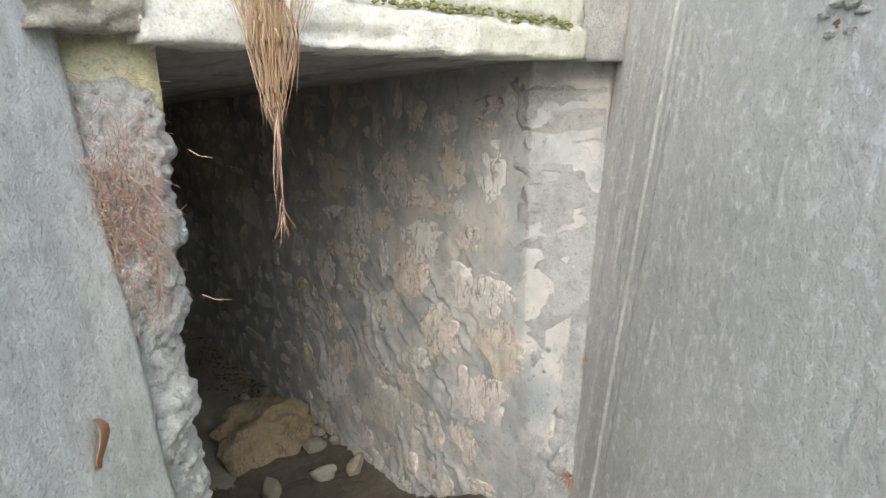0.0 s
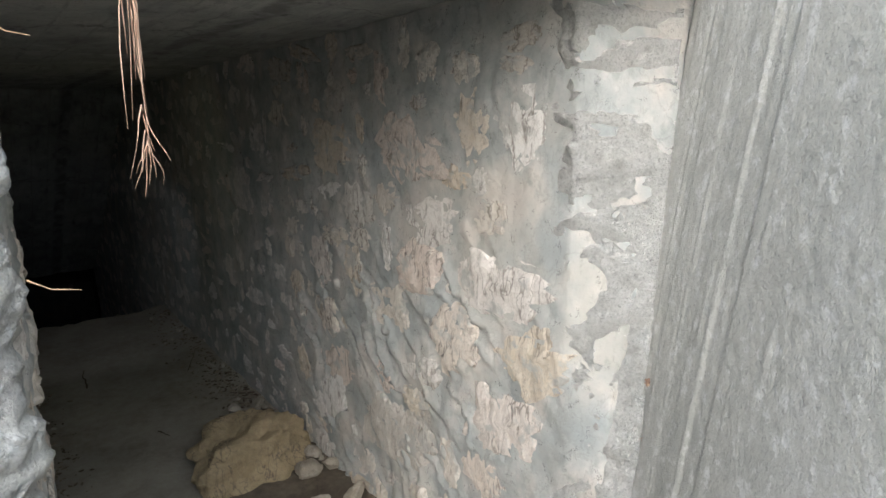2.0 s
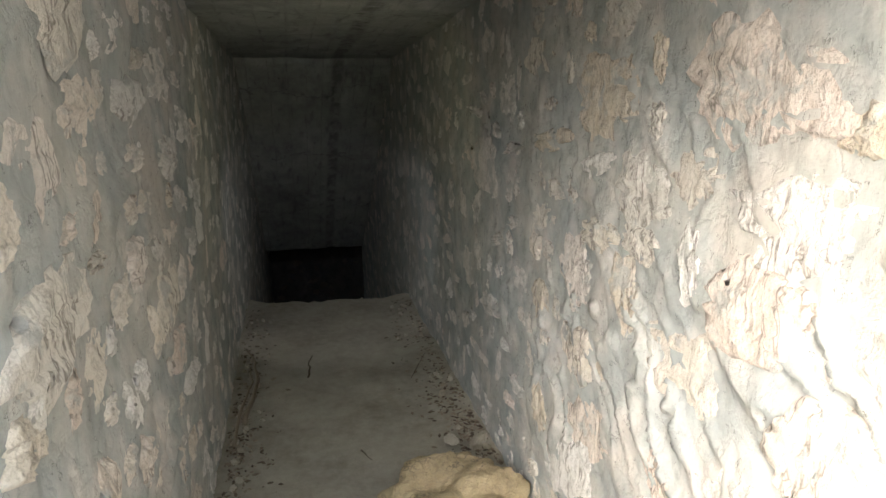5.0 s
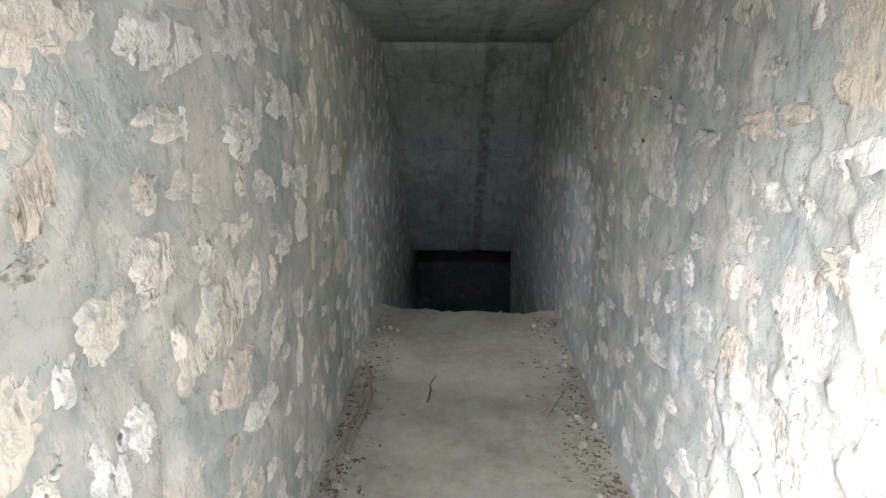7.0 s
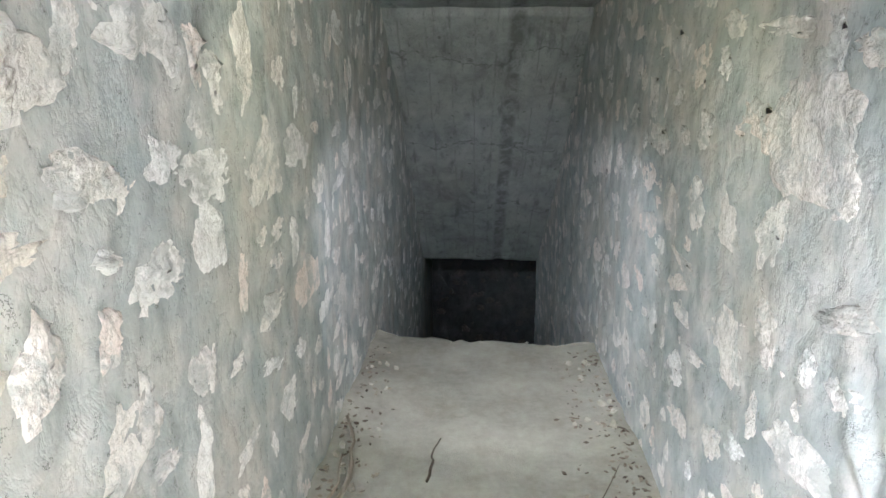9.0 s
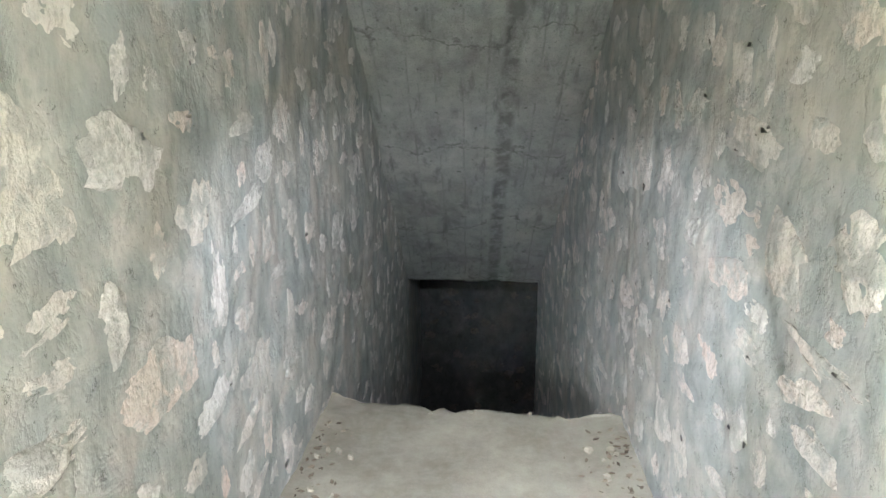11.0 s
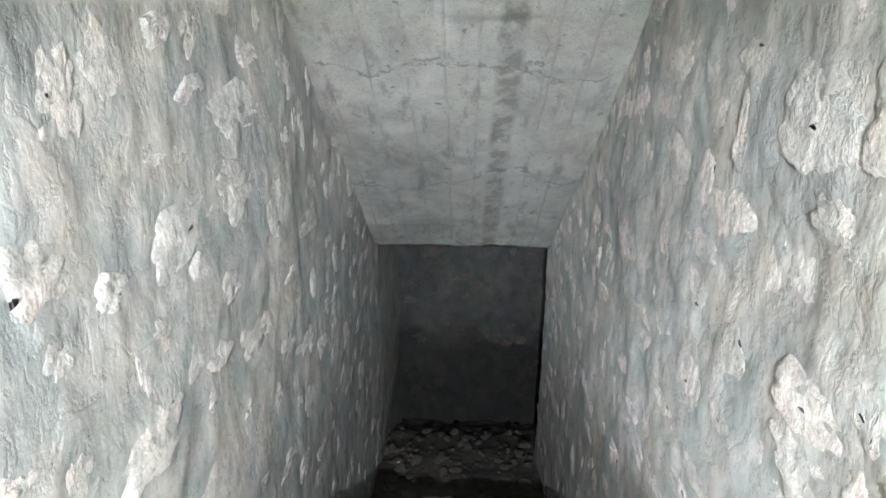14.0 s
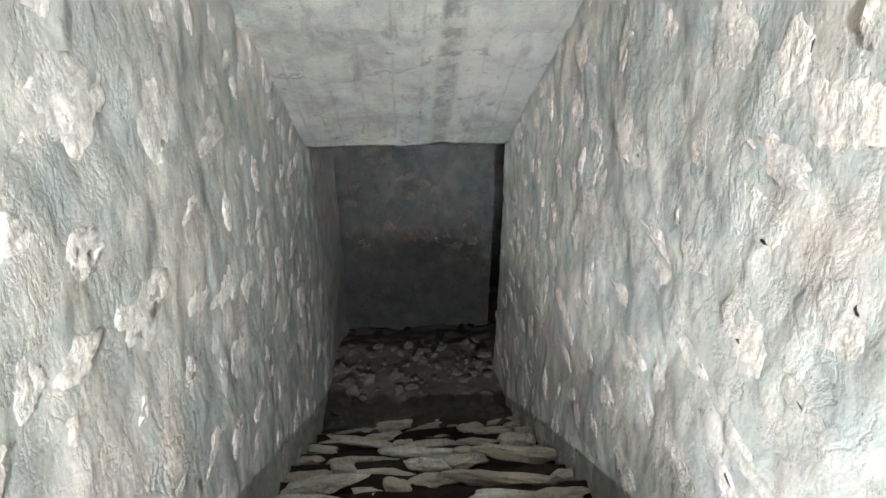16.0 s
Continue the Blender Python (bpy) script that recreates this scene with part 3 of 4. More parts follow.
trench_left = tagged(part("wall_trench_left", slab("wall_trench_left", steps_of(0.35, 1.36, 0.02), steps_of(-0.9, 2.35, 0.05), left_face, lambda u, z: trench(u, -1.2, z), CONCRETE_L)),
                     "battered mossy concrete wing wall beside the entrance", "wall", kind="structure")


def jamb_front(x, z):
    rag = 0.045 * fbm(z * 5, 1.0, 0.0, 4) + 0.02 * fbm(z * 16, 4.0, 0.0, 3)
    t = (x + 0.25) / (XL + 0.25)
    top = max(0.0, (z - 1.40) / 0.14)
    y = Y0 + 0.03 - 0.036 * fbm(x * 5, z * 5, 2.0, 6) - 0.018 * abs(fbm(x * 13, z * 15, 6.0, 4)) - 0.016 * fbm(x * 30, z * 30, 4.0, 4) + 0.07 * max(0.0, (t - 0.85) / 0.15) ** 2 + 0.10 * top ** 3
    return (x + (rag - 0.05) * max(0.0, (t - 0.6) / 0.4), y, z + 0.03 * top * fbm(x * 9, 3.0, 1.0, 4))


jamb = tagged(part("wall_jamb", slab("wall_jamb", steps_of(-0.25, XL, 0.008), steps_of(-0.9, 1.54, 0.008), jamb_front, lambda x, z: (x - (0.27 if x > XL - 0.03 else 0), Y0 + 0.45, z), BROKEN)),
              "broken rough concrete jamb of the entrance", "wall", kind="structure")


def jamb_cap(x, z):
    return (x, Y0 + 0.085 - 0.02 * fbm(x * 8, z * 8, 5.0, 4), z)


part("wall_jamb_top", slab("wall_jamb_top", steps_of(-0.25, XL - 0.06, 0.03), steps_of(1.36, 1.66, 0.03), jamb_cap, lambda x, z: (x, Y0 + 0.45, z), YELLOWED))
tagged(bpy.data.objects["wall_jamb_top"], "yellowish mossy concrete above the broken jamb", "wall", kind="structure")


def crack_z(x):
    return 1.73 - 0.02 * x + 0.012 * fbm(x * 6, 0, 0, 4)


def lintel_front(x, z):
    crack = 0.03 * max(0.0, 1 - abs(z - crack_z(x)) / 0.016) + (0.018 if z > crack_z(x) else 0.0)
    chip = 0.03 * max(0.0, fbm(x * 6, z * 9, 1.0, 4) - 0.15) if z < 1.64 else 0.0
    return (x, Y0 - 0.02 + crack + chip + 0.010 * fbm(x * 6, z * 6, 4.0, 5), z + (0.022 * fbm(x * 7, 2.0, 3.0, 5) if z < 1.60 else 0.0))


lintel = tagged(part("lintel", slab("lintel", steps_of(0.42, XR + 0.02, 0.02), steps_of(1.585, 2.35, 0.015), lintel_front, lambda x, z: (x, Y0 + 0.5, z), LIMEWASH)),
                "limewashed concrete lintel with a mossy crack", "lintel", kind="structure")

def over_jamb(x, z):
    sag = 0.03 * fbm(x * 9, 2.0, 3.0, 3) if z < 1.66 else 0.0
    return (x, Y0 - 0.015 - 0.06 * fbm(x * 6, z * 7, 9.0, 5) - 0.03 * abs(fbm(x * 14, z * 14, 4.0, 4)) - 0.014 * fbm(x * 26, z * 26, 1.0, 3), z + sag)


tagged(part("wall_over_jamb", slab("wall_over_jamb", steps_of(-0.9, 0.43, 0.016), steps_of(1.60, 2.35, 0.016), over_jamb, lambda x, z: (x, Y0 + 0.5, z), CRUMBLED)),
       "crumbling broken concrete above the jamb", "wall", kind="structure")


def return_front(x, z):
    return (x, Y0 + 0.012 - 0.016 * fbm(x * 9, z * 7, 3.0, 5), z)


tagged(part("wall_return", slab("wall_return", steps_of(XR + 0.022, 2.36, 0.016), steps_of(1.585, 2.35, 0.016), return_front, lambda x, z: (x, Y0 + 0.5, z), BROKEN)),
       "rough plastered wall between lintel and wing wall", "wall", kind="structure")

# ---- ground outside ----
def outer_ground(x, y):
    dip = 0.36 * max(0.0, min(y, 2.5) - 0.25) if abs(x - 0.7) < 2.4 else 0.0
    near = 1.0 if abs(x) < 12 and abs(y) < 12 else 0.0
    return (x, y, -0.03 - dip + 0.03 * near * fbm(x * 1.5, y * 1.5, 0.0, 4))


def spread(lo, hi, centre):
    """Grid lines close together near the entrance and wide apart towards the horizon."""
    out = [centre]
    for sign, end in ((1, hi), (-1, lo)):
        p, d = centre, 0.15
        while abs(p - end) > 1e-6:
            p = sign * min(sign * (p + sign * d), sign * end)
            out.append(p)
            d *= 1.12
    return sorted(out)


tagged(part("ground", slab("ground", spread(-900.0, 900.0, 0.7), spread(-900.0, 2.4, 0.8), outer_ground, lambda x, y: (x, y, -1.6), EARTH)),
       "bare earth in front of the entrance", "ground", kind="structure")

# unseen low bank before the entrance, added to block low sky from the passage
tagged(part("ground_bank_unseen", slab("ground_bank_unseen", steps_of(-9.0, 9.0, 0.5), steps_of(0.0, 1.0, 0.1),
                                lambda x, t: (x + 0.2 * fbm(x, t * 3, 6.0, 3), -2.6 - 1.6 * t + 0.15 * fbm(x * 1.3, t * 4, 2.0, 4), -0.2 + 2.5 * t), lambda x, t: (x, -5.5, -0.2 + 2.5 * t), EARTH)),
       "unseen low earth bank blocking low sky light from the entrance", "ground", kind="structure")

# the hillside over and beside the passage
def hill_top(x, y):
    near = 1.0 if abs(x) < 14 and y < 16 else 0.0
    return (x, y, 2.32 + 0.05 * near * fbm(x * 1.2, y * 1.2, 7.0, 4))


tagged(part("ground_hill", slab("ground_hill", spread(-900.0, 900.0, 1.2), spread(1.7, 900.0, 2.4), hill_top, lambda x, y: (x, y, 2.0), EARTH)),
       "bare earth on top of the hillside over the passage", "ground", kind="structure")
for xa, xb in ((-900.0, -0.85), (2.45, 900.0)):
    xs = [x for x in spread(-900.0, 900.0, 1.2) if xa < x < xb]
    tagged(part("ground_bank_unseen", slab("ground_bank_unseen", sorted(xs + [xa, xb]), steps_of(-1.2, 2.1, 0.3), lambda x, z: (x, 1.85 + 0.18 * (z + 1.2), z), lambda x, z: (x, 4.0, z), EARTH)),
           "steep earth bank beside the entrance", "ground", kind="structure")

# ---- loose and grown things at the entrance ----
def strands(name, material, root, count, length, droop, spread_r, seed, thick=0.0011, curl=0.05, taper_to=None):
    """A bundle of dry stalks: each a thin bent tube from near root."""
    rng = random.Random(seed)
    bm = bmesh.new()
    for _ in range(count):
        a, r = rng.uniform(0, 6.28), spread_r * rng.random() ** 0.5
        p = Vector(root) + Vector((r * math.cos(a), 0.4 * r * math.sin(a), rng.uniform(-0.02, 0.03)))
        d = Vector((rng.gauss(0, 0.16), rng.gauss(-0.02, 0.10), -1)).normalized()
        n_seg, ln = 5, length * rng.uniform(0.45, 1.0)
        pts = [p.copy()]
        for k in range(n_seg):
            d = (d + Vector((rng.gauss(0, curl), rng.gauss(0, curl), rng.gauss(0, curl) - droop))).normalized()
            p = p + d * ln / n_seg
            pts.append(p.copy())
        tube(bm, pts, [thick * (1 - 0.12 * k) for k in range(n_seg + 1)], 3)
    return mesh_bm(name, bm, material)


G = (0.632, 1.275)
grass = tagged(new("dead_grass_tuft"), "straw-coloured dead grass tuft hanging from the lintel", "dead grass")
grass.location = (G[0], G[1], 1.78)
def spindle(name, top, bottom, radius, count, seed, belly=0.3):
    """Dry stalks that leave a narrow root, bow outwards and hang together to a ragged point."""
    rng = random.Random(seed)
    bm = bmesh.new()
    for _ in range(count):
        a, out = rng.uniform(0, 6.28), radius * rng.uniform(0.25, 1.0)
        end, start = rng.uniform(0.45, 1.0), rng.uniform(0.0, 0.3)
        flick = rng.gauss(0, 0.012)
        pts = []
        for k in range(7):
            t = start + (end - start) * k / 6
            bow = math.sin(math.pi * min(1.0, t / (2 * belly))) if t < belly else max(0.08, 1 - (t - belly) / (1.05 - belly)) ** 0.8
            pts.append((out * bow * math.cos(a) + flick * (k / 6) ** 2 + rng.gauss(0, 0.0015), 0.5 * out * bow * math.sin(a) + rng.gauss(0, 0.0015), top + (bottom - top) * t))
        tube(bm, pts, [0.0013 * (1 - 0.09 * k) for k in range(7)], 3)
    return mesh_bm(name, bm, STRAW)


part("grass_head", spindle("grass_head", 0.03, -0.26, 0.105, 150, 11, 0.45), grass)
part("hanging_tip", spindle("hanging_tip", -0.08, -0.385, 0.065, 130, 12, 0.35), grass)
bm = bmesh.new()
rng = random.Random(19)
for _ in range(26):
    q = rng.gauss(0, 0.012)
    tube(bm, [(q * 2, 0.175, rng.uniform(0.0, 0.06)), (q, 0.10, 0.075 + rng.gauss(0, 0.008)), (q * 0.6, 0.03, 0.06), (q * 0.5, 0.0, 0.0)], [0.0013] * 4, 3)
part("root_stalks", mesh_bm("root_stalks", bm, STRAW), grass)
part("trailing_stem", strands("trailing_stem", NEEDLE, (0.0, 0, -0.36), 12, 0.24, 0.4, 0.004, 13, 0.0012, 0.05), grass)
part("tip", strands("tip", NEEDLE, (0.0, 0, -0.55), 10, 0.10, 0.0, 0.003, 14, 0.0012, 0.12), grass)


MOSS = mat_plain("green_moss", (0.10, 0.12, 0.04), (0.24, 0.25, 0.09), 60.0, 0.95)
rng = random.Random(31)
bm = bmesh.new()
for _ in range(420):
    x = rng.uniform(-0.2, 1.80)
    r = rng.uniform(0.003, 0.009)
    q = Vector((x, Y0 - 0.018, crack_z(x) + rng.gauss(0.004, 0.006)))
    for v in bmesh.ops.create_icosphere(bm, subdivisions=1, radius=r)["verts"]:
        v.co = q + Vector((v.co.x * 1.5, v.co.y, v.co.z * 0.8)) * rng.uniform(0.75, 1.25)
tagged(part("moss_line", mesh_bm("moss_line", bm, MOSS)), "olive moss growing along the lintel's crack", "moss", kind="stuff")


def needle_mat(name, cx, cz, w, h, count, seed, plane_y):
    rng = random.Random(seed)
    bm = bmesh.new()
    for _ in range(count):
        x, z = min(rng.gauss(cx, w), XL - 0.13), rng.gauss(cz, h)
        a, ln = rng.gauss(-1.4, 0.75), rng.uniform(0.03, 0.09)
        y = plane_y - rng.uniform(0.0, 0.035)
        pts = [(x + ln * t * math.cos(a) + 0.004 * math.sin(3 * t), y - 0.012 * math.sin(3 * t), z + ln * t * math.sin(a)) for t in (0, 0.35, 0.7, 1)]
        tube(bm, pts, [0.0007, 0.0008, 0.0007, 0.0005], 3)
    return mesh_bm(name, bm, NEEDLE)


tagged(part("dry_needle_mat", needle_mat("dry_needle_mat", 0.30, 1.24, 0.095, 0.115, 900, 21, Y0 + 0.025)), "reddish dry pine needles caught on the broken jamb", "needles", kind="stuff")
tagged(part("dry_needle_tuft", needle_mat("dry_needle_tuft", 0.30, 1.42, 0.035, 0.05, 160, 22, Y0 + 0.10)), "dry pine needles in the gap above the jamb", "needles", kind="stuff")


def twig_thing(name, pts, r, material, label, category="twig", seed=0):
    bm = bmesh.new()
    rng = random.Random(seed)
    fine = []
    for a, c in zip(pts, pts[1:]):
        for k in range(3):
            t = k / 3
            fine.append(Vector(a).lerp(Vector(c), t) + Vector((rng.uniform(-1, 1), rng.uniform(-1, 1), rng.uniform(-0.2, 0.4))) * r * 0.7)
    fine.append(Vector(pts[-1]))
    nseg = len(fine) - 1
    tube(bm, fine, [r * (1.0 - 0.55 * k / nseg) * rng.uniform(0.85, 1.12) for k in range(nseg + 1)], 6)
    return tagged(part(name, mesh_bm(name, bm, material)), label, category)


twig_thing("stalk", [(0.50, 1.45, 1.02), (0.525, 1.44, 1.005), (0.56, 1.43, 1.0)], 0.0014, STRAW, "thin pale stalk sticking out of the jamb", seed=1)
twig_thing("stalk", [(0.50, 1.45, 1.36), (0.52, 1.44, 1.345), (0.545, 1.43, 1.34)], 0.0012, STRAW, "thin pale stalk sticking out of the jamb", seed=2)


def dead_leaf():
    """A curled brown leaf: a bent, pointed blade with a little thickness."""
    verts, faces, k = [], [], 9
    for i in range(k):
        t = i / (k - 1)
        w = 0.018 * math.sin(math.pi * min(1, t * 0.9 + 0.08)) + 0.002
        bend = 0.012 * math.sin(6 * t)
        for side in (-1, 0, 1):
            for thick in (0, 0.0012):
                verts.append((side * w + bend, -0.008 * abs(side) - thick - 0.006 * math.sin(4 * t), -0.10 * t))
    for i in range(k - 1):
        b0, b1 = i * 6, i * 6 + 6
        for s_ in (0, 2):
            faces += [(b0 + s_, b0 + s_ + 2, b1 + s_ + 2, b1 + s_), (b0 + s_ + 1, b1 + s_ + 1, b1 + s_ + 3, b0 + s_ + 3)]
        faces += [(b0, b1, b1 + 1, b0 + 1), (b0 + 4, b0 + 5, b1 + 5, b1 + 4)]
    return mesh_from("dead_leaf", verts, faces, LEAF)


lu, lz = 1.10, 0.90
lp = trench(lu, -0.60 - 0.12 * (lz - 1.0) + 0.012, lz)
tagged(part("dead_leaf", dead_leaf(), None, "", pose(*lp, 0, 0, 53)), "curled brown dead leaf stuck on the wing wall", "leaf")

# small red-brown moss tufts along the edge of the right-hand masonry
for i, (my, mz, mr) in enumerate(((1.405, -0.06, 0.055), (1.40, 0.25, 0.024), (1.43, 0.42, 0.018))):
    bm = bmesh.new()
    rng = random.Random(40 + i)
    for _ in range(150):
        a = Vector((rng.gauss(-0.5, 0.5), rng.gauss(0, 1), rng.gauss(0, 1))).normalized() * mr * rng.uniform(0.4, 1)
        tube(bm, [(0, 0, 0), a * 0.6, a + Vector((0, 0, -0.2 * mr))], [0.0009, 0.0008, 0.0004], 3)
    tagged(part("dry_moss_tuft", mesh_bm("dry_moss_tuft", bm, NEEDLE), None, "", pose(XR - 0.015 + splay(my, mz), my, mz)), "red-brown dry moss tuft at the wall's edge", "moss", kind="stuff")

# rusty anchor in its broken socket, high on the wing wall
rp = Vector(right_face(1.24, 1.62))
socket = tagged(new("rusty_anchor"), "rusty steel anchor in a chipped hole in the wing wall", "anchor")
socket.location = rp
part("steel_stub", rock("steel_stub", 72, RUST, 3, 0.5), socket, "", pose(0.012, -0.004, -0.004, 0, 0, 53) @ Matrix.Diagonal((0.085, 0.03, 0.032, 1)))
for k, (du, dz, w_) in enumerate(((-0.055, 0.012, 0.05), (-0.02, 0.03, 0.06), (0.025, 0.032, 0.05), (0.06, 0.015, 0.045), (0.03, -0.024, 0.05), (-0.03, -0.022, 0.045))):
    part("chipped_rim", rock("chipped_rim", 80 + k, BROKEN, 2, 0.9, (1, 1, 1), 9, False), socket, "", pose(du * D.x, du * D.y, dz, 20 * k, 0, 53) @ Matrix.Diagonal((w_, 0.02, w_ * 0.4, 1)))

# ---- boulder and stones inside the entrance ----
tagged(part("boulder", rock("boulder", 31, BOULDER, 5, 0.9, (1, 1, 1), 9), None, "", pose(1.53, 3.55, -0.685, 6, -4, 20) @ Matrix.Diagonal((0.68, 0.52, 0.44, 1))),
       "large ochre limestone boulder lying on the sandy floor", "boulder")
ROCKS = [rock("stone", 100 + k, PEBBLE, 3, 0.6, (1, 1, 1), 10) for k in range(8)]
near_stones = [(1.72, 3.24, 0.13, 0), (1.80, 3.36, 0.12, 1), (1.84, 3.20, 0.10, 2), (1.62, 2.95, 0.16, 3), (1.78, 2.86, 0.13, 4), (1.30, 3.00, 0.15, 5),
               (1.22, 2.82, 0.12, 6), (1.42, 2.70, 0.10, 7), (1.66, 4.17, 0.095, 1), (1.79, 4.09, 0.10, 4), (1.83, 3.72, 0.07, 2)]
for x, y, d, k in near_stones:
    z = floor_front(x, y)[2] + d * 0.27
    tagged(part("loose_stone", ROCKS[k], None, "", pose(x, y, z, 15 * k, 9 * k, 47 * k) @ Matrix.Diagonal((d * 1.2, d, d * 0.75, 1))),
           "pale broken limestone lying on the passage floor", "stone", "loose stones on the floor")
rng = random.Random(77)
for i in range(70):
    left = rng.random() < 0.62
    y = rng.uniform(3.2, 6.3)
    x = XL + abs(rng.gauss(0.06, 0.06)) + 0.03 if left else XR - abs(rng.gauss(0.06, 0.07)) - 0.03
    d = rng.uniform(0.014, 0.045)
    tagged(part("pebble", ROCKS[i % 8], None, "", pose(x, y, floor_front(x, y)[2] + 0.3 * d, rng.uniform(0, 360), rng.uniform(0, 360), 0) @ Matrix.Diagonal((d * 1.2, d, d * 0.8, 1))),
           "small pale pebble at the foot of the wall", "pebble", "pebbles along the walls")

zf = Z_FLOOR + 0.012
twig_thing("twig", [(0.985, 5.10, zf), (1.0, 5.22, zf + 0.004), (0.99, 5.28, zf + 0.004), (1.02, 5.42, zf)], 0.0065, TWIG, "short dark twig lying on the sandy floor", seed=3)
twig_thing("twig", [(1.60, 4.90, zf + 0.02), (1.74, 5.16, zf + 0.06)], 0.003, TWIG, "thin dark twig lying near the wall", seed=4)
twig_thing("twig", [(1.21, 4.20, zf), (1.25, 4.10, zf + 0.004)], 0.004, TWIG, "short dark twig lying on the sandy floor", seed=5)
twig_thing("root", [(0.63, 4.55, zf + 0.03), (0.66, 4.80, zf + 0.035), (0.68, 5.05, zf + 0.035), (0.66, 5.30, zf + 0.05), (0.60, 5.45, zf + 0.08)], 0.014, ROOT, "pale bent root lying along the wall", "root", 6)
twig_thing("root", [(0.60, 4.35, zf + 0.03), (0.615, 4.70, zf + 0.05), (0.66, 4.98, zf + 0.06), (0.64, 5.15, zf + 0.08)], 0.010, ROOT, "thin pale root lying along the wall", "root", 7)
for i in range(26):
    x, y, a = rng.uniform(1.05, 1.75), rng.uniform(2.5, 3.15), rng.uniform(0, 3.14)
    ln = rng.uniform(0.06, 0.26)
    z = floor_front(x, y)[2] + 0.012
    twig_thing("twig", [(x - ln * math.cos(a) / 2, y - ln * math.sin(a) / 2, z), (x, y, z + 0.012), (x + ln * math.cos(a) / 2, y + ln * math.sin(a) / 2, z + 0.006)], rng.uniform(0.002, 0.005), TWIG,
               "dead twig among the litter inside the entrance", seed=50 + i)

# leaf litter and crumbs along the feet of the walls
bm = bmesh.new()
rng = random.Random(61)
for i in range(1500):
    right = rng.random() < 0.6
    y = rng.uniform(2.5, 6.4) if rng.random() < 0.6 else rng.gauss(4.3, 0.35)
    x = XR - 0.02 - abs(rng.gauss(0.0, 0.11)) if right else XL + 0.02 + abs(rng.gauss(0.0, 0.09))
    z = floor_front(x, y)[2] + 0.003
    r, a = rng.uniform(0.004, 0.017), rng.uniform(0, 6.28)
    up = Vector((rng.gauss(0, 0.3), rng.gauss(0, 0.3), 1)).normalized()
    e1 = Vector((math.cos(a), math.sin(a), 0))
    e2 = up.cross(e1)
    c = Vector((x, y, z))
    low = [bm.verts.new(c + e1 * r * math.cos(k) + e2 * 0.5 * r * math.sin(k)) for k in (0, 1.6, 3.1, 4.7)]
    high = [bm.verts.new(v.co + up * 0.35 * r) for v in low]
    bm.faces.new(high)
    for k in range(4):
        bm.faces.new((low[k], low[(k + 1) % 4], high[(k + 1) % 4], high[k]))
tagged(part("litter", mesh_bm("litter", bm, LITTER, False)), "brown leaf litter and stone crumbs along the walls", "litter", kind="stuff")

# ---- rubble on the stairs ----
DUSTY = [rock("rubble_stone", 240 + k, STONE_DUSTY_SHADED, 2, 0.8, (1, 1, 1), 14, False) for k in range(8)]
SLABS = [rock("rubble_slab", 200 + k, RUBBLE, 3, 0.9, (1, 1, 1), 14, False) for k in range(10)]


def stair_top(y):
    i = int((y - (Y_EDGE - 0.02)) / GOING)
    return Z_FLOOR - 0.02 - (min(i, N_STEPS - 1) + 1) * RISE if y < Y_EDGE + N_STEPS * GOING else Z_LAND


rng = random.Random(9)
for i in range(N_STEPS):
    yc = Y_EDGE + (i + 0.55) * GOING
    x = XL + 0.02
    while x < XR - 0.03:
        w = rng.choice((0.14, 0.22, 0.30, 0.42)) * rng.uniform(0.85, 1.15)
        h = rng.uniform(0.05, 0.12)
        z = stair_top(yc) + 0.25 * h + rng.uniform(-0.01, 0.03)
        tagged(part("rubble_slab", SLABS[rng.randrange(10)], None, "", pose(x + w / 2, yc + rng.uniform(-0.04, 0.06), z, rng.uniform(-14, 8), rng.uniform(-9, 9), rng.uniform(-9, 9)) @ Matrix.Diagonal((w * 1.2, rng.uniform(0.07, 0.11), h * 0.9, 1))),
               "broken flat limestone slab lying on the stairs", "rubble", "rubble on the stairs")
        x += w * rng.uniform(0.75, 1.0)
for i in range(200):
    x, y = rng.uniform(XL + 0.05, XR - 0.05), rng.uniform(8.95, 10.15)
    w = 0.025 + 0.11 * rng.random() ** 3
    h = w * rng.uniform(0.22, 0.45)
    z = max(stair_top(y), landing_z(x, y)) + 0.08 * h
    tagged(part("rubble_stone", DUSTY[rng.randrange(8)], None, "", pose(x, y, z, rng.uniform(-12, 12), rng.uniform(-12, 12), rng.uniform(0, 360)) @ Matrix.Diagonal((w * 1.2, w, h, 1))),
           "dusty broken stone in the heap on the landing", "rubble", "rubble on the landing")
for x, y, w, h, rz in ((1.72, 8.46, 0.30, 0.26, 4), (0.66, 7.42, 0.30, 0.16, -8), (1.62, 7.35, 0.26, 0.22, 30), (0.98, 7.75, 0.16, 0.20, 15)):
    tagged(part("rubble_block", SLABS[int(x * 10) % 10], None, "", pose(x, y, stair_top(y) + 0.45 * h, 8, -6, rz) @ Matrix.Diagonal((w, 0.2, h, 1))),
           "squared yellowish limestone block fallen on the stairs", "rubble", "rubble on the stairs")

# broken lip of the floor above the stairs
rng = random.Random(15)
